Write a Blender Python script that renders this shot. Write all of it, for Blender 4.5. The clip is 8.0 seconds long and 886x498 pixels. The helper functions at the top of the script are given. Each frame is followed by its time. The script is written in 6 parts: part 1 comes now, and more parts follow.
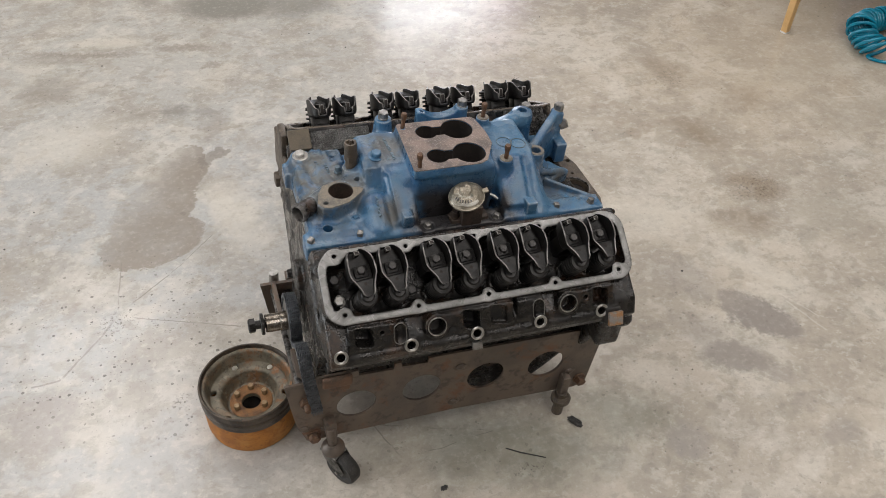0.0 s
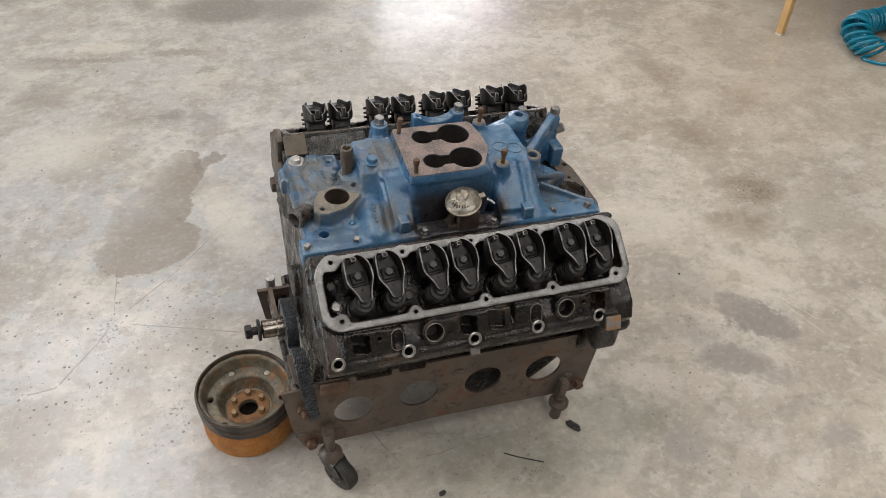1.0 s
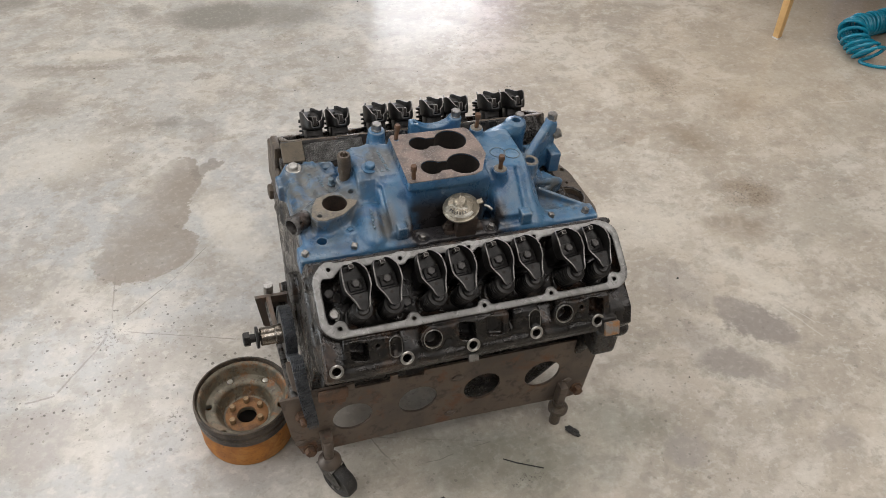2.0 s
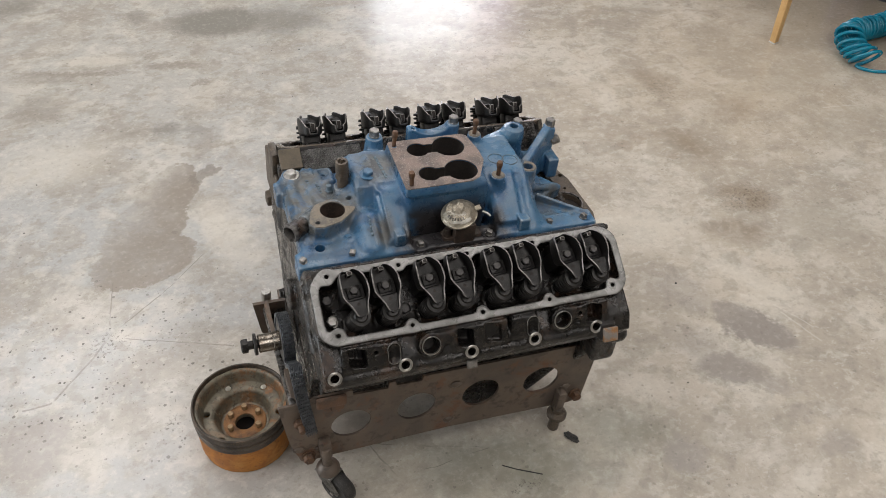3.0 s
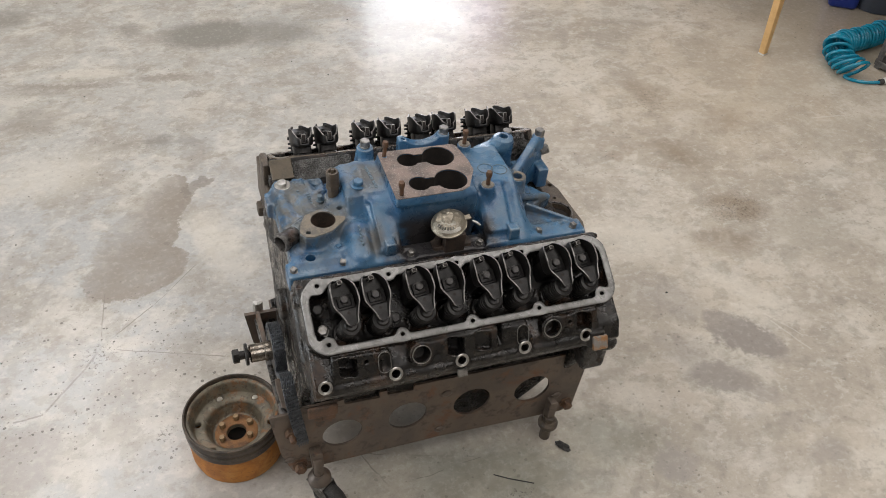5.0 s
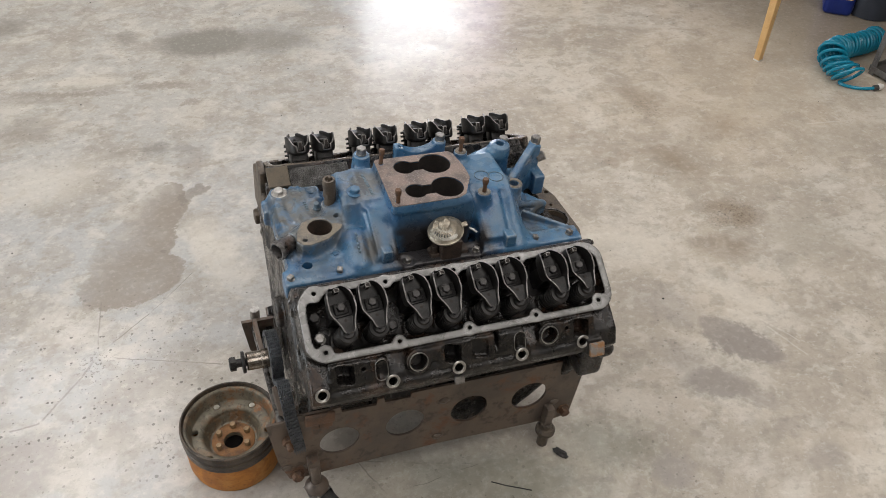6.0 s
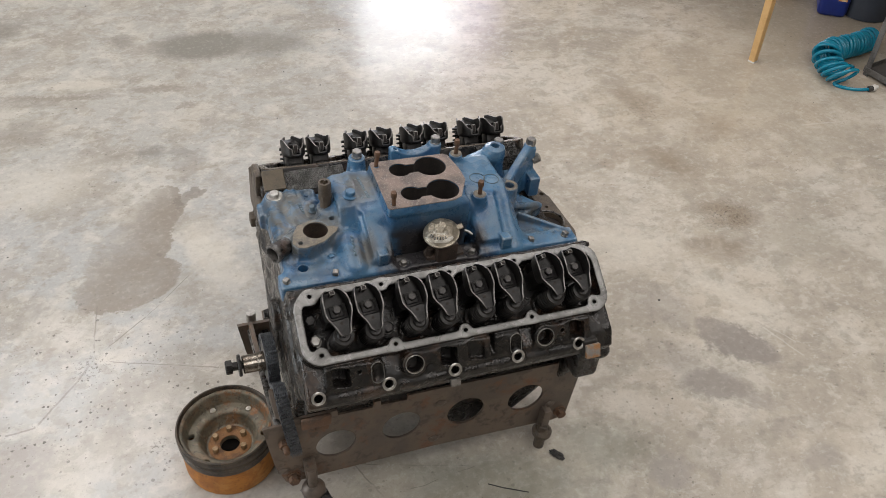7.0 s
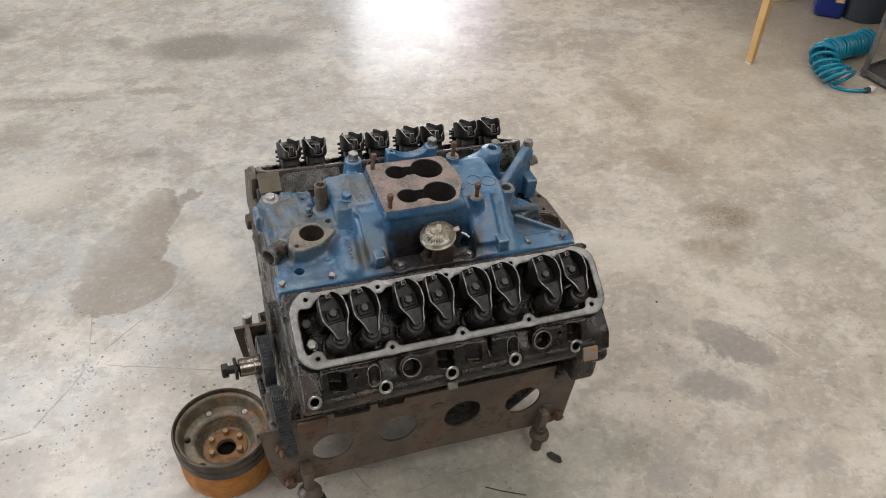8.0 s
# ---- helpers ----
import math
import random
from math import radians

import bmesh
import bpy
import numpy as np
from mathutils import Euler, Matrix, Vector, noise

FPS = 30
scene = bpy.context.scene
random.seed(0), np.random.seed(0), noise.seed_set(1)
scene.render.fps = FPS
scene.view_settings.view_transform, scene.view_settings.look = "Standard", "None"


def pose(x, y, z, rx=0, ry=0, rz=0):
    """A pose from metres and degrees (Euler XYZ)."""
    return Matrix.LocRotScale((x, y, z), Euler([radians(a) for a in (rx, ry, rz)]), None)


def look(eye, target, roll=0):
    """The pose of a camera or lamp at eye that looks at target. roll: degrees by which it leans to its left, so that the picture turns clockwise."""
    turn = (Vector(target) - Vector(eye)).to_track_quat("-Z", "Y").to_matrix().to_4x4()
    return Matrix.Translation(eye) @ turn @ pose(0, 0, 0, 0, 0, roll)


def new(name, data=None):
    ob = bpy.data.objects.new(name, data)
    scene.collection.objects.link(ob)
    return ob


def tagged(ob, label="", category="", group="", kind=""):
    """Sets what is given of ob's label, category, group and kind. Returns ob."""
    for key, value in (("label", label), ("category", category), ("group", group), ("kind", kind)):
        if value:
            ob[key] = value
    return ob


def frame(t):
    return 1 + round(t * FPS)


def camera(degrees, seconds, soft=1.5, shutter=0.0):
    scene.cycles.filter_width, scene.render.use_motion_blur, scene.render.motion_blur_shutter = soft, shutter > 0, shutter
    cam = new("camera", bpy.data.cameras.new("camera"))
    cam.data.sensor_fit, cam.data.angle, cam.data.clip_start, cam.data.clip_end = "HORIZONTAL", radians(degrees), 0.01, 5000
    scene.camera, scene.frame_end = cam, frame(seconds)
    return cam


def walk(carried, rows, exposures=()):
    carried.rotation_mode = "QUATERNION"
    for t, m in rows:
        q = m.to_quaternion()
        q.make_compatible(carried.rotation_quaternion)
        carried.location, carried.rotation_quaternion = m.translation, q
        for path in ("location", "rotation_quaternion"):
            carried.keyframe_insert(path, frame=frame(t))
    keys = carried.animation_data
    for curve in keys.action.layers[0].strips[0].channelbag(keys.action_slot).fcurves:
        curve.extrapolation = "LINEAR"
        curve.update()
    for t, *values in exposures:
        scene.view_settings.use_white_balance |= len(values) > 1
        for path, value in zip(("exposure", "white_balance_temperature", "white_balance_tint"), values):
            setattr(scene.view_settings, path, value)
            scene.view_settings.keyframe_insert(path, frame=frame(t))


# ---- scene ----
cam = camera(55.2, 8.0, soft=0.75)
PATH = [
    (0.0, look((-0.3050, -1.1241, 1.5275), (0.0454, -0.1102, 0.4791), 1.96)),
    (0.5, look((-0.3040, -1.1224, 1.5275), (0.0502, -0.1086, 0.4803), 1.94)),
    (1.0, look((-0.3034, -1.1178, 1.5294), (0.0532, -0.1035, 0.4834), 1.86)),
    (1.5, look((-0.3020, -1.1154, 1.5294), (0.0562, -0.0989, 0.4861), 1.70)),
    (3.0, look((-0.3003, -1.1110, 1.5318), (0.0651, -0.0884, 0.4970), 1.58)),
    (3.5, look((-0.2995, -1.1066, 1.5305), (0.0683, -0.0826, 0.4979), 1.59)),
    (4.0, look((-0.2978, -1.1120, 1.5343), (0.0729, -0.0860, 0.5048), 1.62)),
    (4.5, look((-0.2966, -1.1211, 1.5335), (0.0781, -0.0916, 0.5089), 1.69)),
    (6.0, look((-0.2957, -1.1222, 1.5365), (0.0905, -0.0835, 0.5256), 1.70)),
    (6.5, look((-0.2963, -1.1223, 1.5364), (0.0931, -0.0828, 0.5275), 1.71)),
    (7.0, look((-0.2939, -1.1233, 1.5373), (0.0983, -0.0839, 0.5294), 1.66)),
    (7.5, look((-0.2909, -1.1198, 1.5357), (0.1031, -0.0804, 0.5286), 1.66)),
    (8.0, look((-0.2905, -1.1187, 1.5358), (0.1060, -0.0794, 0.5295), 1.72)),
]
walk(cam, PATH, exposures=[(0.0, 0.0), (8.0, 0.0)])

# ---- world and light ----
world = bpy.data.worlds.new("daylight")
world.use_nodes = True
scene.world = world
wn = world.node_tree.nodes
sky = wn.new("ShaderNodeTexSky")
sky.sky_type, sky.sun_disc = "NISHITA", False
sky.sun_elevation, sky.sun_rotation = radians(38), radians(200)
wn["Background"].inputs["Strength"].default_value = 0.12
world.node_tree.links.new(sky.outputs["Color"], wn["Background"].inputs["Color"])


def area_lamp(name, m, sx, sy, power, colour):
    lamp = bpy.data.lights.new(name, "AREA")
    lamp.shape, lamp.size, lamp.size_y, lamp.energy, lamp.color = "RECTANGLE", sx, sy, power, colour
    ob = new(name, lamp)
    ob.matrix_basis = m
    return ob


DOOR_X, DOOR_Y, DOOR_W, DOOR_H = 2.22, 6.0, 1.45, 2.95
# daylight in the open doorway, and an added lilac lamp to tint its reflection
area_lamp("doorway_daylight", look((2.02, DOOR_Y + 0.12, DOOR_H / 2), (2.02, 0, DOOR_H / 2)), 1.00, DOOR_H, 72, (0.93, 0.94, 1.0))
area_lamp("added_lilac_lamp", look((2.73, DOOR_Y + 0.12, DOOR_H / 2), (2.73, 0, DOOR_H / 2)), 0.38, DOOR_H, 12, (0.92, 0.78, 1.0))
# open roller door in the west wall
GATE_Y, GATE_W, GATE_H = 0.9, 3.4, 2.5
area_lamp("gate_daylight", look((-5.12, GATE_Y, GATE_H / 2), (0, GATE_Y, GATE_H / 2)), GATE_W, GATE_H, 125, (0.95, 0.975, 1.0))
# unseen overhead lamps, placed and sized to fill the room softly
LAMPS = [(-1.9, -0.6, 32), (-1.3, 2.3, 42), (0.4, -2.3, 38), (2.0, -0.7, 38), (0.7, 1.7, 30)]
for lx, ly, power in LAMPS:
    area_lamp("overhead_fill", look((lx, ly, 3.05), (lx, ly + 0.001, 0)), 1.1, 2.4, power, (1.0, 0.95, 0.922))


# ---- materials ----
class Nodes:
    """A short way to write a node material."""

    def __init__(self, name):
        self.m = bpy.data.materials.new(name)
        self.m.use_nodes = True
        self.t = self.m.node_tree
        self.bsdf = self.t.nodes["Principled BSDF"]
        self.co = self.t.nodes.new("ShaderNodeTexCoord").outputs["Object"]

    def put(self, socket, v):
        if hasattr(v, "is_output"):
            self.t.links.new(v, socket)
        elif isinstance(v, (tuple, list)) and len(v) == 3 and socket.type == "RGBA":
            socket.default_value = (*v, 1)
        else:
            socket.default_value = v

    def noise(self, scale, detail=4.0, rough=0.55, warp=0.0, co=None):
        n = self.t.nodes.new("ShaderNodeTexNoise")
        self.put(n.inputs["Scale"], scale)
        self.put(n.inputs["Detail"], detail)
        self.put(n.inputs["Roughness"], rough)
        self.put(n.inputs["Distortion"], warp)
        self.put(n.inputs["Vector"], self.co if co is None else co)
        return n.outputs["Fac"]

    def cells(self, scale, out="Distance"):
        n = self.t.nodes.new("ShaderNodeTexVoronoi")
        self.put(n.inputs["Scale"], scale)
        self.put(n.inputs["Vector"], self.co)
        return n.outputs[out]

    def math(self, op, a, b=0.0, c=0.0, clamp=False):
        n = self.t.nodes.new("ShaderNodeMath")
        n.operation, n.use_clamp = op, clamp
        for s, v in zip(n.inputs, (a, b, c)):
            self.put(s, v)
        return n.outputs[0]

    def ramp(self, fac, lo, hi):
        """0 below lo, 1 above hi, smooth between."""
        n = self.t.nodes.new("ShaderNodeMapRange")
        n.interpolation_type = "SMOOTHSTEP"
        for s, v in zip(n.inputs, (fac, lo, hi, 0.0, 1.0)):
            self.put(s, v)
        return n.outputs[0]

    def mix(self, fac, a, b):
        n = self.t.nodes.new("ShaderNodeMix")
        n.data_type = "RGBA"
        self.put(n.inputs[0], fac)
        self.put(n.inputs[6], a)
        self.put(n.inputs[7], b)
        return n.outputs[2]

    def xyz(self):
        n = self.t.nodes.new("ShaderNodeSeparateXYZ")
        self.put(n.inputs[0], self.co)
        return n.outputs

    def edge(self):
        """Worn convex edges."""
        return self.t.nodes.new("ShaderNodeNewGeometry").outputs["Pointiness"]

    def up(self):
        n = self.t.nodes.new("ShaderNodeSeparateXYZ")
        self.put(n.inputs[0], self.t.nodes.new("ShaderNodeNewGeometry").outputs["Normal"])
        return n.outputs[2]

    def random(self):
        return self.t.nodes.new("ShaderNodeObjectInfo").outputs["Random"]

    def done(self, colour, rough=0.6, metal=0.0, height=None, bump=0.3, depth=0.002, spec=0.5, coat=0.0):
        self.put(self.bsdf.inputs["Base Color"], colour)
        self.put(self.bsdf.inputs["Roughness"], rough)
        self.put(self.bsdf.inputs["Metallic"], metal)
        self.put(self.bsdf.inputs["Specular IOR Level"], spec)
        self.put(self.bsdf.inputs["Coat Weight"], coat)
        if height is not None:
            b = self.t.nodes.new("ShaderNodeBump")
            self.put(b.inputs["Strength"], bump)
            self.put(b.inputs["Distance"], depth)
            self.put(b.inputs["Height"], height)
            self.put(self.bsdf.inputs["Normal"], b.outputs[0])
        return self.m


def two_tone(name, a, b, c, scale=40, rough=(0.5, 0.7), metal=0.0, bump=0.35, depth=0.001, spec=0.5, fine=420):
    """Colour a broken by b in patches and c in fine flecks."""
    n = Nodes(name)
    big, small = n.noise(scale, 5, 0.6), n.noise(fine, 3)
    col = n.mix(n.ramp(big, 0.42, 0.62), a, b)
    col = n.mix(n.math("MULTIPLY", n.ramp(small, 0.52, 0.72), 0.6), col, c)
    r = n.math("MULTIPLY_ADD", big, rough[1] - rough[0], rough[0])
    return n.done(col, r, metal, n.math("ADD", small, n.math("MULTIPLY", big, 1.5)), bump, depth, spec)


def floor_material():
    n = Nodes("worn_concrete")
    x, y, _ = n.xyz()
    warp1 = n.math("MULTIPLY_ADD", n.noise(4.1, 4, 0.55), 0.30, -0.15)
    warp2 = n.math("MULTIPLY_ADD", n.noise(4.7, 4, 0.55), 0.30, -0.15)
    jag = n.math("MULTIPLY_ADD", n.noise(46, 4, 0.7), 0.060, -0.030)
    wx = n.math("ADD", n.math("ADD", x, n.math("MULTIPLY", warp1, 0.22)), jag)
    wy = n.math("ADD", n.math("ADD", y, n.math("MULTIPLY", warp2, 0.22)), jag)

    def blob(cx, cy, rx, ry, turn, lo=0.75, hi=1.05):
        c, s = math.cos(radians(turn)), math.sin(radians(turn))
        dx, dy = n.math("SUBTRACT", wx, cx), n.math("SUBTRACT", wy, cy)
        u = n.math("ADD", n.math("MULTIPLY", dx, c / rx), n.math("MULTIPLY", dy, s / rx))
        v = n.math("ADD", n.math("MULTIPLY", dx, -s / ry), n.math("MULTIPLY", dy, c / ry))
        d = n.math("SQRT", n.math("ADD", n.math("MULTIPLY", u, u), n.math("MULTIPLY", v, v)))
        return n.math("SUBTRACT", 1.0, n.ramp(d, lo, hi))

    def most(*blobs):
        out = blobs[0]
        for b in blobs[1:]:
            out = n.math("MAXIMUM", out, b)
        return out

    def line(ax, ay, bx, by, width):
        lx, ly = bx - ax, by - ay
        ll = math.hypot(lx, ly)
        dx, dy = n.math("SUBTRACT", n.math("ADD", x, n.math("MULTIPLY", warp1, 0.12)), ax), n.math("SUBTRACT", n.math("ADD", y, n.math("MULTIPLY", warp2, 0.12)), ay)
        along = n.math("DIVIDE", n.math("ADD", n.math("MULTIPLY", dx, lx / ll), n.math("MULTIPLY", dy, ly / ll)), ll)
        off = n.math("ABSOLUTE", n.math("ADD", n.math("MULTIPLY", dx, -ly / ll), n.math("MULTIPLY", dy, lx / ll)))
        near = n.math("SUBTRACT", 1.0, n.ramp(off, width * 0.4, width))
        inside = n.math("SUBTRACT", 1.0, n.ramp(n.math("ABSOLUTE", n.math("SUBTRACT", along, 0.5)), 0.46, 0.5))
        return n.math("MULTIPLY", near, n.math("MULTIPLY", inside, n.ramp(n.noise(9, 3), 0.36, 0.5)))

    def tint(col, fac, k, to):
        return n.mix(n.math("MULTIPLY", fac, k), col, to)

    def low(fac, lo, hi):
        return n.math("SUBTRACT", 1.0, n.ramp(fac, lo, hi))

    mid, fine = n.noise(8.5, 6, 0.60), n.noise(70, 6, 0.65)
    stretch = n.t.nodes.new("ShaderNodeMapping")
    n.put(stretch.inputs["Vector"], n.co)
    stretch.inputs["Rotation"].default_value = (0, 0, radians(24))
    stretch.inputs["Scale"].default_value = (1.0, 1.2, 1.0)
    trowel = n.noise(4.2, 7, 0.60, 0.25, stretch.outputs[0])
    streak = n.noise(15, 7, 0.62, 0.3, stretch.outputs[0])
    broken = n.math("MULTIPLY_ADD", n.ramp(n.noise(7.5, 6, 0.62, 0.3), 0.36, 0.60), 0.55, 0.45)
    # soft clouds of grey and cream
    col = n.mix(n.ramp(n.noise(1.7, 5, 0.55, 0.3), 0.36, 0.62), (0.410, 0.370, 0.312), (0.525, 0.475, 0.400))
    side = n.ramp(n.math("ADD", x, n.math("ADD", n.math("MULTIPLY", y, -0.42), n.math("MULTIPLY", warp1, 1.6))), -0.75, 0.20)
    col = n.mix(n.math("MULTIPLY", low(side, 0.0, 1.0), 0.88), col, (0.432, 0.440, 0.440))
    far_left = n.math("MULTIPLY", n.ramp(y, 0.7, 1.5), low(x, -0.2, 0.5))
    col = tint(col, far_left, 0.55, (0.455, 0.430, 0.378))
    col = tint(col, n.ramp(n.noise(3.1, 6, 0.58, 0.3), 0.50, 0.60), 0.55, (0.350, 0.315, 0.268))
    col = tint(col, n.ramp(n.noise(3.7, 6, 0.58, 0.3), 0.52, 0.62), 0.58, (0.600, 0.568, 0.508))
    # laitance rubbed thin in trowel sweeps
    col = tint(col, n.ramp(trowel, 0.52, 0.59), 0.46, (0.370, 0.335, 0.282))
    col = tint(col, low(trowel, 0.36, 0.47), 0.46, (0.605, 0.565, 0.495))
    col = tint(col, n.ramp(n.noise(11, 7, 0.62, 0.2), 0.54, 0.62), 0.40, (0.335, 0.315, 0.268))
    col = tint(col, n.ramp(n.noise(13, 7, 0.62, 0.2), 0.55, 0.66), 0.32, (0.635, 0.600, 0.545))
    col = tint(col, n.ramp(streak, 0.55, 0.62), 0.44, (0.325, 0.297, 0.252))
    col = tint(col, low(streak, 0.34, 0.44), 0.32, (0.670, 0.640, 0.580))
    scuff = n.noise(38, 8, 0.70, 0.25, stretch.outputs[0])
    col = tint(col, n.ramp(scuff, 0.54, 0.63), 0.34, (0.300, 0.275, 0.238))
    col = tint(col, low(scuff, 0.37, 0.45), 0.34, (0.660, 0.630, 0.575))
    # brown wear on the beige side
    brown = most(blob(1.130, 0.344, 0.115, 0.080, -20, 0.2, 1.1), n.math("MULTIPLY", blob(1.008, 0.229, 0.13, 0.07, -15, 0.3, 1.1), 0.7), n.math("MULTIPLY", blob(1.108, 0.619, 0.085, 0.12, 15, 0.2, 1.1), 0.75), n.math("MULTIPLY", blob(1.175, 0.932, 0.10, 0.16, 20, 0.2, 1.1), 0.65), n.math("MULTIPLY", blob(1.338, 0.745, 0.16, 0.09, 0, 0.2, 1.1), 0.6))
    col = tint(col, n.math("MULTIPLY", brown, broken), 0.98, (0.270, 0.222, 0.168))
    spots = most(blob(0.908, 0.669, 0.030, 0.026, 0, 0.6, 1.1), blob(0.958, 0.683, 0.026, 0.030, 0, 0.6, 1.1), blob(0.893, 0.722, 0.020, 0.020, 0, 0.5, 1.1), blob(1.026, 0.693, 0.020, 0.026, 0, 0.5, 1.1), blob(0.864, 0.825, 0.022, 0.016, 0, 0.5, 1.1), blob(1.024, 0.586, 0.028, 0.022, 0, 0.5, 1.1))
    col = tint(col, spots, 0.42, (0.330, 0.278, 0.220))
    ashen = most(blob(1.274, 0.193, 0.16, 0.13, 10, 0.3, 1.1), blob(1.658, 0.565, 0.20, 0.10, 10, 0.3, 1.1), blob(1.597, 0.840, 0.24, 0.12, 10, 0.2, 1.1))
    col = tint(col, n.math("MULTIPLY", ashen, broken), 0.50, (0.385, 0.360, 0.305))
    # shade of the table painted into the floor as a dark brown patch
    table_shade = blob(2.16, 1.22, 0.44, 0.42, 15, 0.4, 1.15)
    col = tint(col, table_shade, 0.75, (0.25, 0.215, 0.165))
    dusty = n.math("MULTIPLY", blob(1.75, 0.95, 0.75, 0.55, 25, 0.2, 1.15), n.math("MULTIPLY_ADD", mid, 0.6, 0.5))
    col = tint(col, dusty, 0.45, (0.465, 0.385, 0.275))
    # damp trail with one crisp side, and the wet spots in it
    damp = most(blob(-0.502, 0.592, 0.140, 0.098, 12, 0.93, 1.0), blob(-0.492, 0.712, 0.150, 0.105, 50, 0.93, 1.0), blob(-0.421, 0.849, 0.080, 0.135, -35, 0.93, 1.0), n.math("MULTIPLY", blob(-0.303, 1.055, 0.055, 0.11, -15, 0.3, 1.05), 0.65))
    fade = n.math("ADD", n.math("MULTIPLY", x, 0.832), n.math("MULTIPLY_ADD", y, -0.555, 0.894))
    damp = n.math("MULTIPLY", n.math("MULTIPLY", damp, n.ramp(fade, -0.06, 0.12)), n.math("MULTIPLY_ADD", broken, 0.4, 0.6))
    col = tint(col, damp, 0.92, (0.285, 0.252, 0.215))
    wet = most(blob(-0.292, 0.910, 0.036, 0.026, 15, 0.80, 1.0), blob(-0.332, 0.887, 0.022, 0.030, 15, 0.80, 1.0), blob(-0.415, 0.681, 0.012, 0.010, 0, 0.7, 1.0))
    col = tint(col, wet, 0.70, (0.245, 0.222, 0.195))
    smudge = most(blob(-0.157, 1.763, 0.215, 0.125, -14, 0.55, 1.08), n.math("MULTIPLY", blob(0.060, 1.720, 0.22, 0.13, -14, 0.2, 1.1), 0.85), n.math("MULTIPLY", blob(-0.401, 1.151, 0.062, 0.045, 0, 0.3, 1.1), 0.75), n.math("MULTIPLY", blob(-0.320, 1.126, 0.06, 0.03, -10, 0.3, 1.1), 0.5), n.math("MULTIPLY", blob(-0.423, 1.894, 0.05, 0.06, 20, 0.4, 1.1), 0.7), n.math("MULTIPLY", blob(-0.859, 2.094, 0.12, 0.11, 20, 0.4, 1.1), 0.7))
    col = tint(col, smudge, 0.92, (0.245, 0.235, 0.208))
    drift = most(blob(-0.662, 1.562, 0.26, 0.020, -14, 0.3, 1.1), blob(-0.341, 1.509, 0.13, 0.030, -14, 0.3, 1.1), n.math("MULTIPLY", blob(-0.766, 1.373, 0.13, 0.12, 10, 0.3, 1.1), 0.75), n.math("MULTIPLY", blob(-0.750, 1.553, 0.16, 0.05, -10, 0.3, 1.1), 0.6), n.math("MULTIPLY", blob(-0.254, 1.385, 0.035, 0.022, -20, 0.5, 1.1), 0.9))
    col = tint(col, drift, 0.74, (0.290, 0.262, 0.222))
    pale = most(blob(-0.571, 1.615, 0.15, 0.040, -14, 0.5, 1.1), blob(-0.281, 0.634, 0.07, 0.20, 10, 0.3, 1.2), blob(-0.717, 1.075, 0.20, 0.14, 10, 0.2, 1.2), blob(0.784, 0.323, 0.16, 0.10, -30, 0.2, 1.2), blob(0.527, -0.154, 0.10, 0.055, -20, 0.3, 1.1), blob(0.962, 0.053, 0.18, 0.045, -52, 0.3, 1.1))
    col = tint(col, pale, 0.52, (0.640, 0.600, 0.525))
    # grey scrubbed band beside the rear of the engine
    band = most(blob(0.871, -0.072, 0.125, 0.060, -56, 0.70, 1.05), n.math("MULTIPLY", blob(0.750, -0.175, 0.090, 0.060, -45, 0.55, 1.1), 0.85), n.math("MULTIPLY", blob(0.809, -0.245, 0.06, 0.035, -45, 0.4, 1.1), 0.6), n.math("MULTIPLY", blob(0.760, 0.086, 0.14, 0.09, -55, 0.2, 1.15), 0.55), n.math("MULTIPLY", blob(0.822, -0.322, 0.045, 0.035, -30, 0.4, 1.1), 0.6), n.math("MULTIPLY", blob(0.713, -0.074, 0.10, 0.07, -45, 0.2, 1.1), 0.5))
    col = tint(col, n.math("MULTIPLY", band, n.math("MULTIPLY_ADD", broken, 0.5, 0.5)), 0.95, (0.285, 0.260, 0.236))
    patch = most(blob(-0.761, 0.093, 0.085, 0.090, 0, 0.65, 1.05), n.math("MULTIPLY", blob(0.527, -0.340, 0.055, 0.060, -25, 0.5, 1.1), 0.95), n.math("MULTIPLY", blob(0.860, -0.418, 0.06, 0.05, 0, 0.4, 1.1), 0.6))
    col = tint(col, patch, 0.66, (0.345, 0.318, 0.296))
    # old greenish oil below the engine, with its soft shadow painted in
    oil_and_shade = n.math("MULTIPLY", most(blob(0.146, -0.251, 0.36, 0.12, -16, 0.15, 1.15), n.math("MULTIPLY", blob(0.420, -0.238, 0.15, 0.10, -16, 0.3, 1.1), 0.75)), n.math("MULTIPLY_ADD", n.ramp(n.noise(6.5, 6, 0.62), 0.34, 0.62), 0.45, 0.55))
    col = tint(col, oil_and_shade, 0.85, (0.215, 0.217, 0.178))
    # hairline cracks
    crack = most(line(-0.788, 0.195, -0.726, 0.198, 0.0034), line(-0.726, 0.198, -0.593, 0.361, 0.0034), line(-0.593, 0.361, -0.470, 0.458, 0.0024), line(-0.570, 0.342, -0.325, 0.238, 0.0020), line(-0.593, 0.364, -0.580, 0.535, 0.0022))
    crack = most(crack, line(-0.099, -0.107, -0.054, -0.237, 0.0024), line(-0.094, -0.112, 0.129, -0.196, 0.0016), line(-0.006, -0.209, 0.141, -0.200, 0.0014), line(-0.470, 0.458, -0.351, 0.576, 0.0014))
    col = tint(col, crack, 0.52, (0.17, 0.155, 0.135))
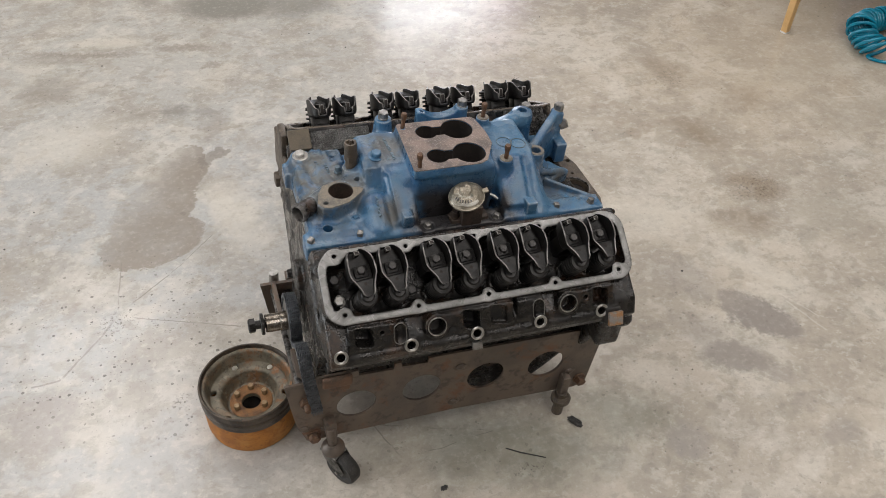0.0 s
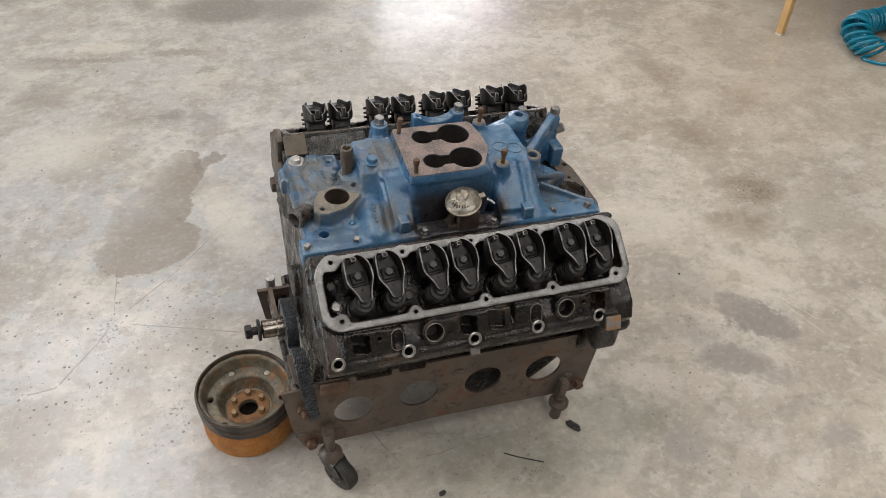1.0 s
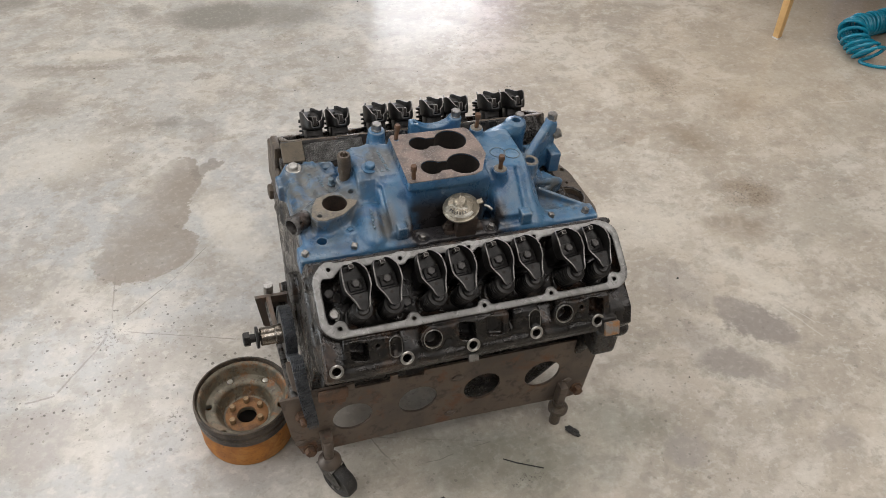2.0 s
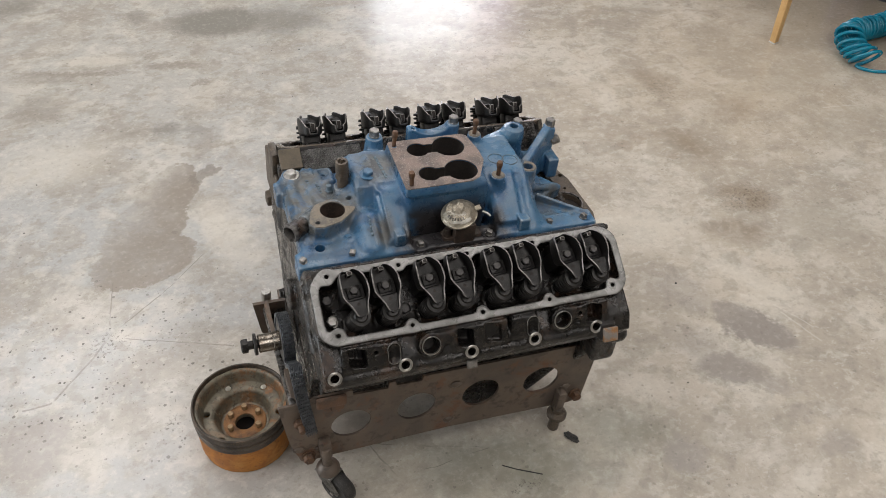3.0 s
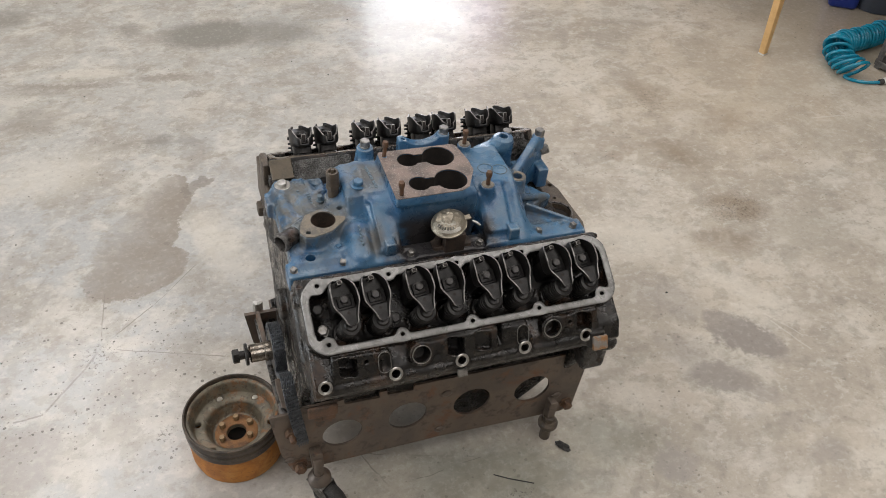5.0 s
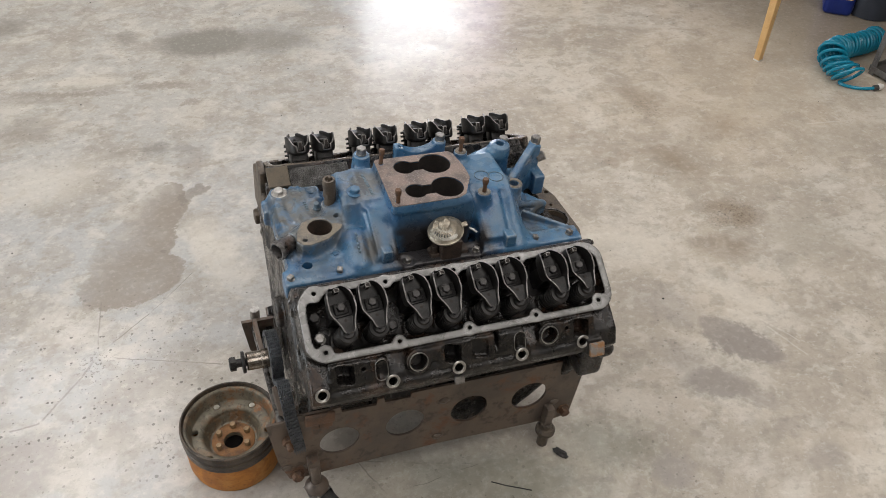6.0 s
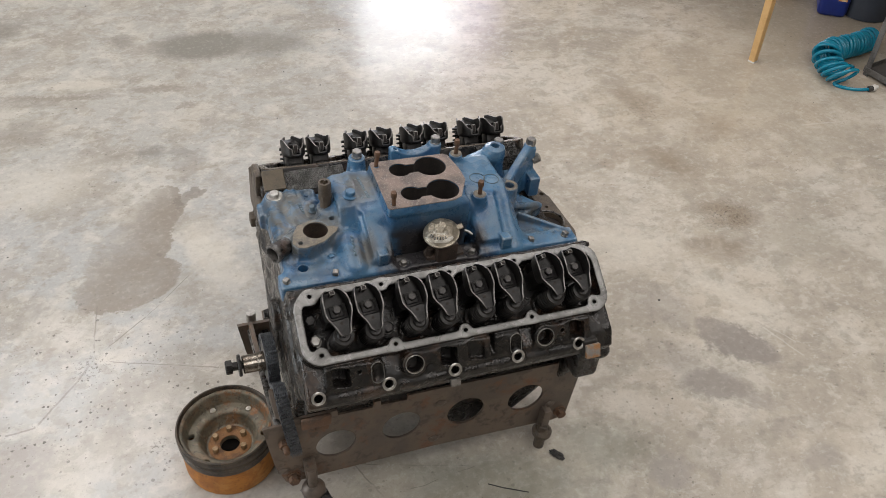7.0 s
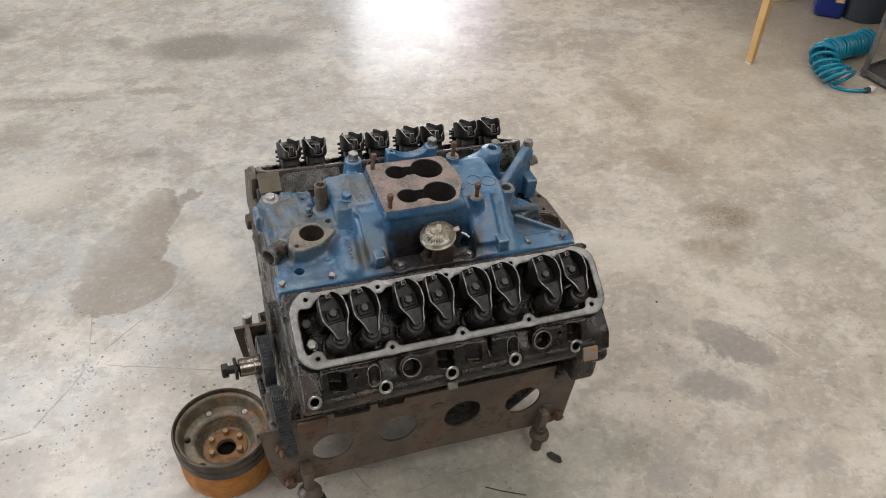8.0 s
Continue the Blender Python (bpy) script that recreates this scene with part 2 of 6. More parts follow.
    scratch = most(line(0.961, -0.058, 1.002, -0.170, 0.0030), line(0.958, -0.028, 1.014, -0.133, 0.0022), line(1.720, 0.731, 1.784, 0.558, 0.0050), line(1.621, 0.658, 1.767, 0.647, 0.0040))
    col = tint(col, scratch, 0.34, (0.66, 0.63, 0.57))
    # pits and trodden-in grit, thickest at the front end of the engine
    hub = most(blob(-0.649, 0.275, 0.34, 0.34, 0, 0.2, 1.2), n.math("MULTIPLY", blob(-0.444, 0.095, 0.22, 0.2, 0, 0.2, 1.2), 0.8))
    knot = most(blob(-0.604, 0.339, 0.060, 0.042, 30, 0.2, 1.2), blob(-0.476, 0.072, 0.024, 0.020, 0, 0.3, 1.2), blob(0.676, 1.049, 0.02, 0.02, 0, 0.3, 1.1), blob(0.183, -0.314, 0.05, 0.02, 0, 0.2, 1.1), n.math("MULTIPLY", blob(1.118, 0.343, 0.13, 0.09, 0, 0.2, 1.1), 0.55), n.math("MULTIPLY", blob(1.167, 0.899, 0.10, 0.12, 0, 0.2, 1.1), 0.40))
    busy = n.math("ADD", n.math("MULTIPLY_ADD", hub, 0.72, 0.14), n.math("MULTIPLY", n.ramp(n.noise(2.4, 3), 0.50, 0.62), 0.22), 0.0, True)
    chance = n.cells(60, "Color")
    speck = low(n.math("ADD", n.cells(60), n.math("MULTIPLY", n.noise(210, 3, 0.7), 0.34)), n.math("MULTIPLY_ADD", chance, 0.38, 0.06), n.math("MULTIPLY_ADD", chance, 0.38, 0.09))
    crumb = n.math("MULTIPLY", n.ramp(n.noise(58, 5, 0.78), 0.665, 0.71), n.ramp(n.noise(3.4, 3), 0.42, 0.54))
    speck = n.math("MAXIMUM", speck, crumb)
    pits = low(n.math("ADD", n.cells(84), n.math("MULTIPLY", fine, 0.16)), 0.20, 0.29)
    pits = n.math("MULTIPLY", pits, n.math("MAXIMUM", knot, n.math("MULTIPLY", n.ramp(n.noise(5.3, 4), 0.48, 0.60), 0.7)))
    col = tint(col, n.math("MULTIPLY", n.math("MAXIMUM", speck, n.math("MULTIPLY", pits, 0.8)), n.math("MAXIMUM", busy, knot)), 0.92, (0.080, 0.074, 0.065))
    dust = n.math("MULTIPLY", low(n.math("ADD", n.cells(135), n.math("MULTIPLY", n.cells(135, "Color"), 0.42)), 0.22, 0.28), n.math("MULTIPLY_ADD", hub, 0.75, 0.10))
    col = tint(col, n.math("MAXIMUM", dust, n.math("MULTIPLY", knot, n.ramp(n.noise(120, 4, 0.7), 0.52, 0.60))), 0.70, (0.110, 0.100, 0.088))
    peel = n.math("MULTIPLY", n.ramp(n.noise(26, 6, 0.70), 0.60, 0.66), n.math("MULTIPLY_ADD", hub, 0.3, 0.3))
    col = tint(col, peel, 0.50, (0.255, 0.235, 0.205))
    col = tint(col, n.ramp(fine, 0.50, 0.68), 0.16, (0.68, 0.65, 0.59))
    col = tint(col, low(fine, 0.32, 0.46), 0.17, (0.27, 0.25, 0.22))
    col = tint(col, n.ramp(n.noise(310, 3, 0.7), 0.55, 0.68), 0.14, (0.22, 0.205, 0.18))
    rough = n.math("ADD", n.math("MULTIPLY_ADD", n.ramp(n.noise(9, 6, 0.6), 0.34, 0.66), 0.12, 0.10), n.math("MULTIPLY", fine, 0.06))
    height = n.math("ADD", n.math("MULTIPLY", n.noise(38, 5, 0.6), 0.7), n.math("SUBTRACT", n.math("MULTIPLY", n.noise(160, 3), 0.30), n.math("MULTIPLY", pits, 0.6)))
    return n.done(col, rough, 0.0, height, 0.26, 0.0012, 0.5)


def blue_paint():
    n = Nodes("worn_blue_engine_paint")
    x, y, z = n.xyz()
    big, mid, fine = n.noise(14, 5, 0.6, 0.2), n.noise(55, 5, 0.65), n.noise(380, 3)
    col = n.mix(n.ramp(big, 0.38, 0.62), (0.022, 0.098, 0.218), (0.058, 0.168, 0.298))
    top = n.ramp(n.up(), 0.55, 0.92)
    # chalked, dusty patches; more on upward faces, lightening the lit tops in the colour
    chalk_and_top_light = n.math("MULTIPLY", n.ramp(n.noise(30, 6, 0.66, 0.3), 0.42, 0.62), n.math("MULTIPLY_ADD", top, 0.42, 0.12))
    col = n.mix(chalk_and_top_light, col, (0.175, 0.245, 0.310))

    def near(cx, cy, rx, ry):
        ex, ey = n.math("DIVIDE", n.math("SUBTRACT", x, cx), rx), n.math("DIVIDE", n.math("SUBTRACT", y, cy), ry)
        e = n.math("ADD", n.math("SQRT", n.math("ADD", n.math("MULTIPLY", ex, ex), n.math("MULTIPLY", ey, ey))), n.math("MULTIPLY_ADD", n.noise(26, 4), 0.8, -0.4))
        return n.math("SUBTRACT", 1.0, n.ramp(e, 0.35, 1.1))
    # oily tan film: water crossover, crown of the front runner, rear corner
    grime = near(-0.180, 0.030, 0.075, 0.150)
    grime = n.math("MULTIPLY", grime, 1.12)
    for cx, cy, rx, ry in ((-0.070, 0.030, 0.050, 0.058), (-0.135, -0.020, 0.040, 0.050), (0.265, -0.045, 0.060, 0.070), (0.220, 0.030, 0.035, 0.045), (-0.085, -0.085, 0.03, 0.03)):
        grime = n.math("MAXIMUM", grime, near(cx, cy, rx, ry))
    film = n.math("MULTIPLY", n.math("MULTIPLY_ADD", grime, 0.76, 0.18), n.ramp(n.noise(19, 7, 0.70, 0.3), 0.30, 0.56))
    col = n.mix(film, col, n.mix(n.ramp(n.noise(12, 4), 0.4, 0.6), (0.070, 0.064, 0.050), (0.108, 0.112, 0.108)))
    # paint rubbed through along ridges
    worn = n.math("MULTIPLY", n.ramp(n.edge(), 0.515, 0.57), n.ramp(n.noise(38, 4, 0.6), 0.36, 0.52))
    col = n.mix(n.math("MULTIPLY", worn, 0.75), col, (0.30, 0.35, 0.39))
    # bare sooty strip and baked soot round the gas valve
    dx, dy = n.math("DIVIDE", n.math("SUBTRACT", x, 0.042), 0.098), n.math("DIVIDE", n.math("ADD", y, 0.112), 0.072)
    d = n.math("ADD", n.math("SQRT", n.math("ADD", n.math("MULTIPLY", dx, dx), n.math("MULTIPLY", dy, dy))), n.math("MULTIPLY_ADD", n.noise(34, 4), 0.7, -0.35))
    soot = n.math("MULTIPLY", n.math("SUBTRACT", 1.0, n.ramp(d, 0.78, 1.15)), n.math("SUBTRACT", 1.0, n.ramp(z, 0.565, 0.622)))
    col = n.mix(n.math("MULTIPLY", soot, 0.95), col, (0.030, 0.024, 0.020))
    col = n.mix(n.math("MULTIPLY", n.ramp(n.noise(46, 7, 0.74, 0.3), 0.56, 0.68), 0.40), col, (0.030, 0.033, 0.038))
    col = n.mix(n.math("MULTIPLY", n.ramp(fine, 0.60, 0.72), 0.4), col, (0.03, 0.04, 0.05))
    rough = n.math("MULTIPLY_ADD", n.ramp(n.noise(27, 5, 0.65), 0.38, 0.62), 0.26, 0.18)
    return n.done(col, rough, 0.0, n.math("ADD", fine, n.math("MULTIPLY", mid, 2.6)), 0.45, 0.0010, 0.5)


def greasy_iron(name, a, b, c, rust=0.3):
    n = Nodes(name)
    big, mid, fine = n.noise(18, 6, 0.68, 0.5), n.noise(85, 6, 0.66, 0.3), n.noise(420, 3, 0.7)
    col = n.mix(n.ramp(big, 0.42, 0.58), a, b)
    col = n.mix(n.math("MULTIPLY", n.ramp(mid, 0.50, 0.62), 0.75), col, c)
    col = n.mix(n.math("MULTIPLY", n.ramp(n.noise(24, 7, 0.72), 0.54, 0.64), rust), col, (0.105, 0.052, 0.028))
    worn = n.math("MULTIPLY", n.ramp(n.edge(), 0.52, 0.58), n.ramp(mid, 0.40, 0.54))
    col = n.mix(n.math("MULTIPLY", worn, 0.50), col, (0.24, 0.23, 0.22))
    # wet oil beside dry crust
    rough = n.math("MULTIPLY_ADD", n.ramp(n.noise(31, 5, 0.65, 0.5), 0.40, 0.62), 0.40, 0.13)
    return n.done(col, rough, 0.05, n.math("ADD", fine, n.math("MULTIPLY", mid, 2.4)), 0.6, 0.0012, 0.38)


M_FLOOR = floor_material()
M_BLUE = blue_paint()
M_BLUEBIT = two_tone("blue_painted_steel", (0.050, 0.135, 0.235), (0.030, 0.085, 0.165), (0.15, 0.22, 0.28), 70, (0.28, 0.45), 0.0, 0.3, 0.0005)
M_MARK = two_tone("dusty_blue_paint", (0.105, 0.160, 0.205), (0.085, 0.105, 0.115), (0.19, 0.22, 0.23), 60, (0.4, 0.6), 0.0, 0.3, 0.0005)
M_IRON = greasy_iron("oily_cast_iron", (0.0065, 0.006, 0.0055), (0.019, 0.017, 0.0155), (0.048, 0.043, 0.038))
M_STEEL_DARK = two_tone("blackened_steel", (0.045, 0.043, 0.042), (0.022, 0.021, 0.020), (0.10, 0.095, 0.09), 60, (0.30, 0.50), 0.75, 0.25, 0.0006)
M_ROCKER = two_tone("oily_stamped_steel", (0.018, 0.0172, 0.0165), (0.0085, 0.008, 0.0078), (0.050, 0.047, 0.043), 45, (0.34, 0.58), 0.4, 0.2, 0.0005)
M_SPRING = two_tone("oil_black_spring_steel", (0.016, 0.015, 0.014), (0.009, 0.0085, 0.008), (0.045, 0.042, 0.04), 60, (0.28, 0.50), 0.5, 0.25, 0.0006)
M_EDGE = two_tone("worn_steel_edge", (0.17, 0.163, 0.156), (0.085, 0.08, 0.076), (0.28, 0.27, 0.26), 90, (0.32, 0.48), 0.65, 0.2, 0.0004)
M_BRIGHT = two_tone("bright_steel", (0.48, 0.47, 0.45), (0.30, 0.29, 0.27), (0.66, 0.65, 0.63), 80, (0.24, 0.40), 0.9, 0.2, 0.0004)
M_BOLT = two_tone("dull_bolt_steel", (0.29, 0.28, 0.265), (0.15, 0.142, 0.13), (0.44, 0.43, 0.41), 90, (0.34, 0.5), 0.8, 0.3, 0.0005)
M_GASKET = two_tone("baked_gasket_residue", (0.225, 0.172, 0.148), (0.125, 0.104, 0.094), (0.42, 0.37, 0.345), 32, (0.6, 0.85), 0.0, 0.5, 0.0008)
M_THERMO = two_tone("scraped_gasket_face", (0.20, 0.17, 0.13), (0.12, 0.11, 0.095), (0.33, 0.30, 0.25), 60, (0.5, 0.7), 0.2, 0.4, 0.0007)
M_RUSTBOLT = two_tone("rusted_stud", (0.13, 0.070, 0.040), (0.075, 0.048, 0.034), (0.22, 0.15, 0.10), 120, (0.6, 0.8), 0.2, 0.5, 0.0007)
# soot of the bores, also the painted dark inside other holes
M_BORE = two_tone("bore_soot_and_hole_shade", (0.012, 0.009, 0.008), (0.022, 0.017, 0.014), (0.035, 0.028, 0.024), 60, (0.7, 0.9), 0.0, 0.3, 0.0006)
M_EGR = two_tone("tarnished_zinc", (0.36, 0.32, 0.25), (0.20, 0.175, 0.135), (0.58, 0.55, 0.48), 55, (0.30, 0.5), 0.7, 0.35, 0.0008)
M_VALVE = two_tone("sooty_brown_iron", (0.060, 0.042, 0.032), (0.035, 0.027, 0.022), (0.11, 0.08, 0.06), 60, (0.5, 0.75), 0.1, 0.5, 0.0008)
M_LABEL = two_tone("worn_foil_label", (0.62, 0.60, 0.54), (0.42, 0.39, 0.32), (0.7, 0.68, 0.64), 70, (0.3, 0.45), 0.4, 0.2, 0.0003)
M_PAN = two_tone("galvanised_valley_pan", (0.24, 0.235, 0.225), (0.13, 0.125, 0.118), (0.36, 0.355, 0.345), 40, (0.4, 0.6), 0.6, 0.3, 0.0006)
M_CRANK = two_tone("oily_turned_steel", (0.34, 0.31, 0.27), (0.20, 0.17, 0.14), (0.46, 0.44, 0.41), 60, (0.18, 0.32), 0.95, 0.2, 0.0004)
M_CHAIN = two_tone("oiled_chain_steel", (0.100, 0.108, 0.120), (0.052, 0.057, 0.064), (0.20, 0.21, 0.22), 70, (0.42, 0.58), 0.6, 0.2, 0.0004)
M_WOOD = two_tone("varnished_pine", (0.66, 0.42, 0.18), (0.58, 0.35, 0.14), (0.72, 0.50, 0.25), 14, (0.38, 0.5), 0.0, 0.15, 0.0004)
M_TIMBER = two_tone("raw_timber", (0.48, 0.36, 0.22), (0.40, 0.29, 0.17), (0.56, 0.45, 0.30), 18, (0.6, 0.8), 0.0, 0.3, 0.0005)
M_BAKED = two_tone("baked_brown_grime", (0.095, 0.074, 0.054), (0.060, 0.049, 0.040), (0.19, 0.16, 0.125), 50, (0.4, 0.65), 0.15, 0.5, 0.0008)
M_OLIVE = two_tone("baked_olive_brown", (0.098, 0.078, 0.052), (0.060, 0.050, 0.036), (0.15, 0.12, 0.085), 30, (0.5, 0.7), 0.0, 0.5, 0.0008)
M_HOSE = two_tone("teal_polyurethane", (0.003, 0.205, 0.315), (0.002, 0.170, 0.270), (0.006, 0.25, 0.37), 20, (0.22, 0.30), 0.0, 0.05, 0.0003)
M_RUBBER = two_tone("worn_black_rubber", (0.022, 0.021, 0.020), (0.045, 0.042, 0.038), (0.09, 0.085, 0.078), 50, (0.55, 0.75), 0.0, 0.4, 0.0008)
M_BLUECAN = two_tone("blue_plastic", (0.006, 0.020, 0.16), (0.008, 0.026, 0.19), (0.012, 0.035, 0.22), 12, (0.32, 0.42), 0.0, 0.1, 0.0004)
M_BIN = two_tone("dark_slate_plastic", (0.030, 0.036, 0.050), (0.036, 0.042, 0.058), (0.05, 0.056, 0.07), 12, (0.45, 0.55), 0.0, 0.15, 0.0005)
M_FRAME = two_tone("scuffed_grey_steel", (0.17, 0.165, 0.16), (0.11, 0.105, 0.10), (0.26, 0.255, 0.245), 40, (0.38, 0.55), 0.5, 0.3, 0.0005)
M_SHELF = two_tone("dusty_dark_shelf", (0.050, 0.047, 0.045), (0.075, 0.070, 0.066), (0.11, 0.10, 0.095), 16, (0.55, 0.7), 0.1, 0.2, 0.0005)
M_WHITE = two_tone("worn_white_plastic", (0.62, 0.60, 0.56), (0.56, 0.54, 0.50), (0.66, 0.64, 0.60), 20, (0.5, 0.7))
M_WALL = two_tone("painted_plaster", (0.36, 0.345, 0.32), (0.31, 0.30, 0.275), (0.40, 0.385, 0.36), 2.2, (0.75, 0.85), 0.0, 0.2, 0.001, fine=60)
M_CEIL = two_tone("pale_ceiling_board", (0.42, 0.41, 0.39), (0.38, 0.37, 0.35), (0.46, 0.45, 0.43), 2.0, (0.8, 0.9), 0.0, 0.1, 0.001, fine=80)


def plate_steel():
    n = Nodes("rusty_plate_steel")
    big, mid, fine = n.noise(7, 5, 0.6, 0.6), n.noise(48, 5, 0.65), n.noise(420, 2)
    col = n.mix(n.ramp(big, 0.38, 0.62), (0.105, 0.086, 0.072), (0.170, 0.132, 0.104))
    col = n.mix(n.math("MULTIPLY", n.ramp(n.noise(13, 6, 0.7, 0.4), 0.52, 0.66), 0.75), col, (0.185, 0.085, 0.045))
    col = n.mix(n.math("MULTIPLY", n.ramp(mid, 0.52, 0.66), 0.6), col, (0.050, 0.043, 0.038))
    return n.done(col, n.math("MULTIPLY_ADD", big, 0.4, 0.30), 0.35, n.math("ADD", fine, mid), 0.3, 0.0006)


def drum_inside():
    n = Nodes("drab_drum_paint")
    x, y, z = n.xyz()
    big, mid = n.noise(16, 6, 0.65, 0.3), n.noise(90, 6, 0.7)
    col = n.mix(n.ramp(big, 0.38, 0.62), (0.115, 0.102, 0.074), (0.245, 0.220, 0.165))
    rusty = n.math("MULTIPLY_ADD", n.ramp(x, -0.02, 0.07), 0.55, 0.35)
    col = n.mix(n.math("MULTIPLY", n.ramp(n.noise(26, 8, 0.75), 0.47, 0.60), rusty), col, (0.27, 0.120, 0.042))
    col = n.mix(n.math("MULTIPLY", n.ramp(mid, 0.52, 0.66), 0.65), col, (0.050, 0.043, 0.036))
    col = n.mix(n.math("MULTIPLY", n.ramp(n.noise(48, 6, 0.75), 0.56, 0.66), 0.5), col, (0.36, 0.33, 0.27))
    return n.done(col, n.math("MULTIPLY_ADD", big, 0.3, 0.38), 0.15, mid, 0.5, 0.0010)


def drum_rust():
    n = Nodes("orange_surface_rust")
    x, y, z = n.xyz()
    big, mid = n.noise(20, 6, 0.68, 0.5), n.noise(110, 5, 0.65)
    col = n.mix(n.ramp(big, 0.36, 0.62), (0.50, 0.205, 0.040), (0.33, 0.125, 0.030))
    col = n.mix(n.math("MULTIPLY", n.ramp(n.noise(9, 6, 0.7, 0.4), 0.50, 0.64), 0.6), col, (0.52, 0.27, 0.075))
    col = n.mix(n.math("MULTIPLY", n.ramp(mid, 0.56, 0.70), 0.55), col, (0.085, 0.050, 0.028))
    return n.done(col, 0.72, 0.0, mid, 0.45, 0.0009)


M_DRUM_RIM = two_tone("rust_black_rim", (0.085, 0.070, 0.055), (0.034, 0.029, 0.025), (0.22, 0.135, 0.075), 24, (0.32, 0.55), 0.35, 0.5, 0.0008)
M_HUB = two_tone("rusted_hub", (0.27, 0.130, 0.048), (0.12, 0.062, 0.034), (0.38, 0.25, 0.12), 32, (0.55, 0.75), 0.1, 0.5, 0.0009)
M_PADRUST = two_tone("brown_rust_scale", (0.15, 0.082, 0.050), (0.095, 0.066, 0.050), (0.22, 0.13, 0.085), 40, (0.55, 0.75), 0.1, 0.5, 0.0009)
M_STUD = two_tone("tan_corroded_stud", (0.34, 0.235, 0.13), (0.22, 0.145, 0.08), (0.46, 0.36, 0.24), 90, (0.4, 0.6), 0.4, 0.4, 0.0006)
M_TAG = two_tone("rust_streaked_casting", (0.22, 0.205, 0.19), (0.30, 0.150, 0.060), (0.42, 0.37, 0.30), 70, (0.45, 0.6), 0.1, 0.4, 0.0006)
M_PLATE = plate_steel()
M_DRUM_IN = drum_inside()
M_DRUM_RUST = drum_rust()


# ---- solid modelling on a grid ----
def unit(v):
    v = np.asarray(v, float)
    return v / np.linalg.norm(v)


def box(c, half, r=0.0, axes=None):
    c, half = np.asarray(c, float), np.asarray(half, float)
    A = np.eye(3) if axes is None else np.asarray(axes, float)
    ext = np.abs(A.T) @ half

    def f(X, Y, Z):
        d = (X - c[0], Y - c[1], Z - c[2])
        q = [np.abs(a[0] * d[0] + a[1] * d[1] + a[2] * d[2]) - h + r for a, h in zip(A, half)]
        return np.sqrt(sum(np.maximum(v, 0) ** 2 for v in q)) + np.minimum(np.maximum(q[0], np.maximum(q[1], q[2])), 0) - r
    return f, c - ext, c + ext


def cone(a, b, r0, r1=None):
    """A rod with flat ends from a to b, radius r0 to r1."""
    a, b = np.asarray(a, float), np.asarray(b, float)
    r1 = r0 if r1 is None else r1
    n, ll, r = unit(b - a), np.linalg.norm(b - a), max(r0, r1)

    def f(X, Y, Z):
        d = (X - a[0], Y - a[1], Z - a[2])
        t = n[0] * d[0] + n[1] * d[1] + n[2] * d[2]
        rad = np.sqrt(np.maximum(d[0] ** 2 + d[1] ** 2 + d[2] ** 2 - t * t, 0))
        return np.maximum(rad - (r0 + (r1 - r0) * np.clip(t / ll, 0, 1)), np.maximum(-t, t - ll))
    return f, np.minimum(a, b) - r, np.maximum(a, b) + r


def pill(a, b, r0, r1=None):
    """A rod with round ends."""
    a, b = np.asarray(a, float), np.asarray(b, float)
    r1 = r0 if r1 is None else r1
    ab, r = b - a, max(r0, r1)

    def f(X, Y, Z):
        d = (X - a[0], Y - a[1], Z - a[2])
        t = np.clip((ab[0] * d[0] + ab[1] * d[1] + ab[2] * d[2]) / (ab @ ab), 0, 1)
        return np.sqrt((d[0] - t * ab[0]) ** 2 + (d[1] - t * ab[1]) ** 2 + (d[2] - t * ab[2]) ** 2) - (r0 + (r1 - r0) * t)
    return f, np.minimum(a, b) - r, np.maximum(a, b) + r


def prism(pts, lo, hi, axis=0, r=0.0):
    """A polygon in the two other axes, drawn out along axis from lo to hi."""
    P = np.asarray(pts, float)
    i, j = [k for k in range(3) if k != axis]

    def f(X, Y, Z):
        co = (X, Y, Z)
        u, v, w = co[i], co[j], co[axis]
        d, s = None, None
        for k in range(len(P)):
            a, b = P[k], P[k - 1]
            e, wu, wv = b - a, u - a[0], v - a[1]
            t = np.clip((wu * e[0] + wv * e[1]) / (e @ e), 0, 1)
            q = (wu - e[0] * t) ** 2 + (wv - e[1] * t) ** 2
            d = q if d is None else np.minimum(d, q)
            c1, c2, c3 = v >= a[1], v < b[1], e[0] * wv > e[1] * wu
            flip = (c1 & c2 & c3) | (~c1 & ~c2 & ~c3)
            s = np.where(flip, -1.0, 1.0) if s is None else s * np.where(flip, -1.0, 1.0)
        d2 = s * np.sqrt(d) + r
        dw = np.abs(w - (lo + hi) / 2) - (hi - lo) / 2 + r
        return np.minimum(np.maximum(d2, dw), 0) + np.sqrt(np.maximum(d2, 0) ** 2 + np.maximum(dw, 0) ** 2) - r
    low, high = np.empty(3), np.empty(3)
    low[[i, j]], high[[i, j]], low[axis], high[axis] = P.min(0), P.max(0), lo, hi
    return f, low, high


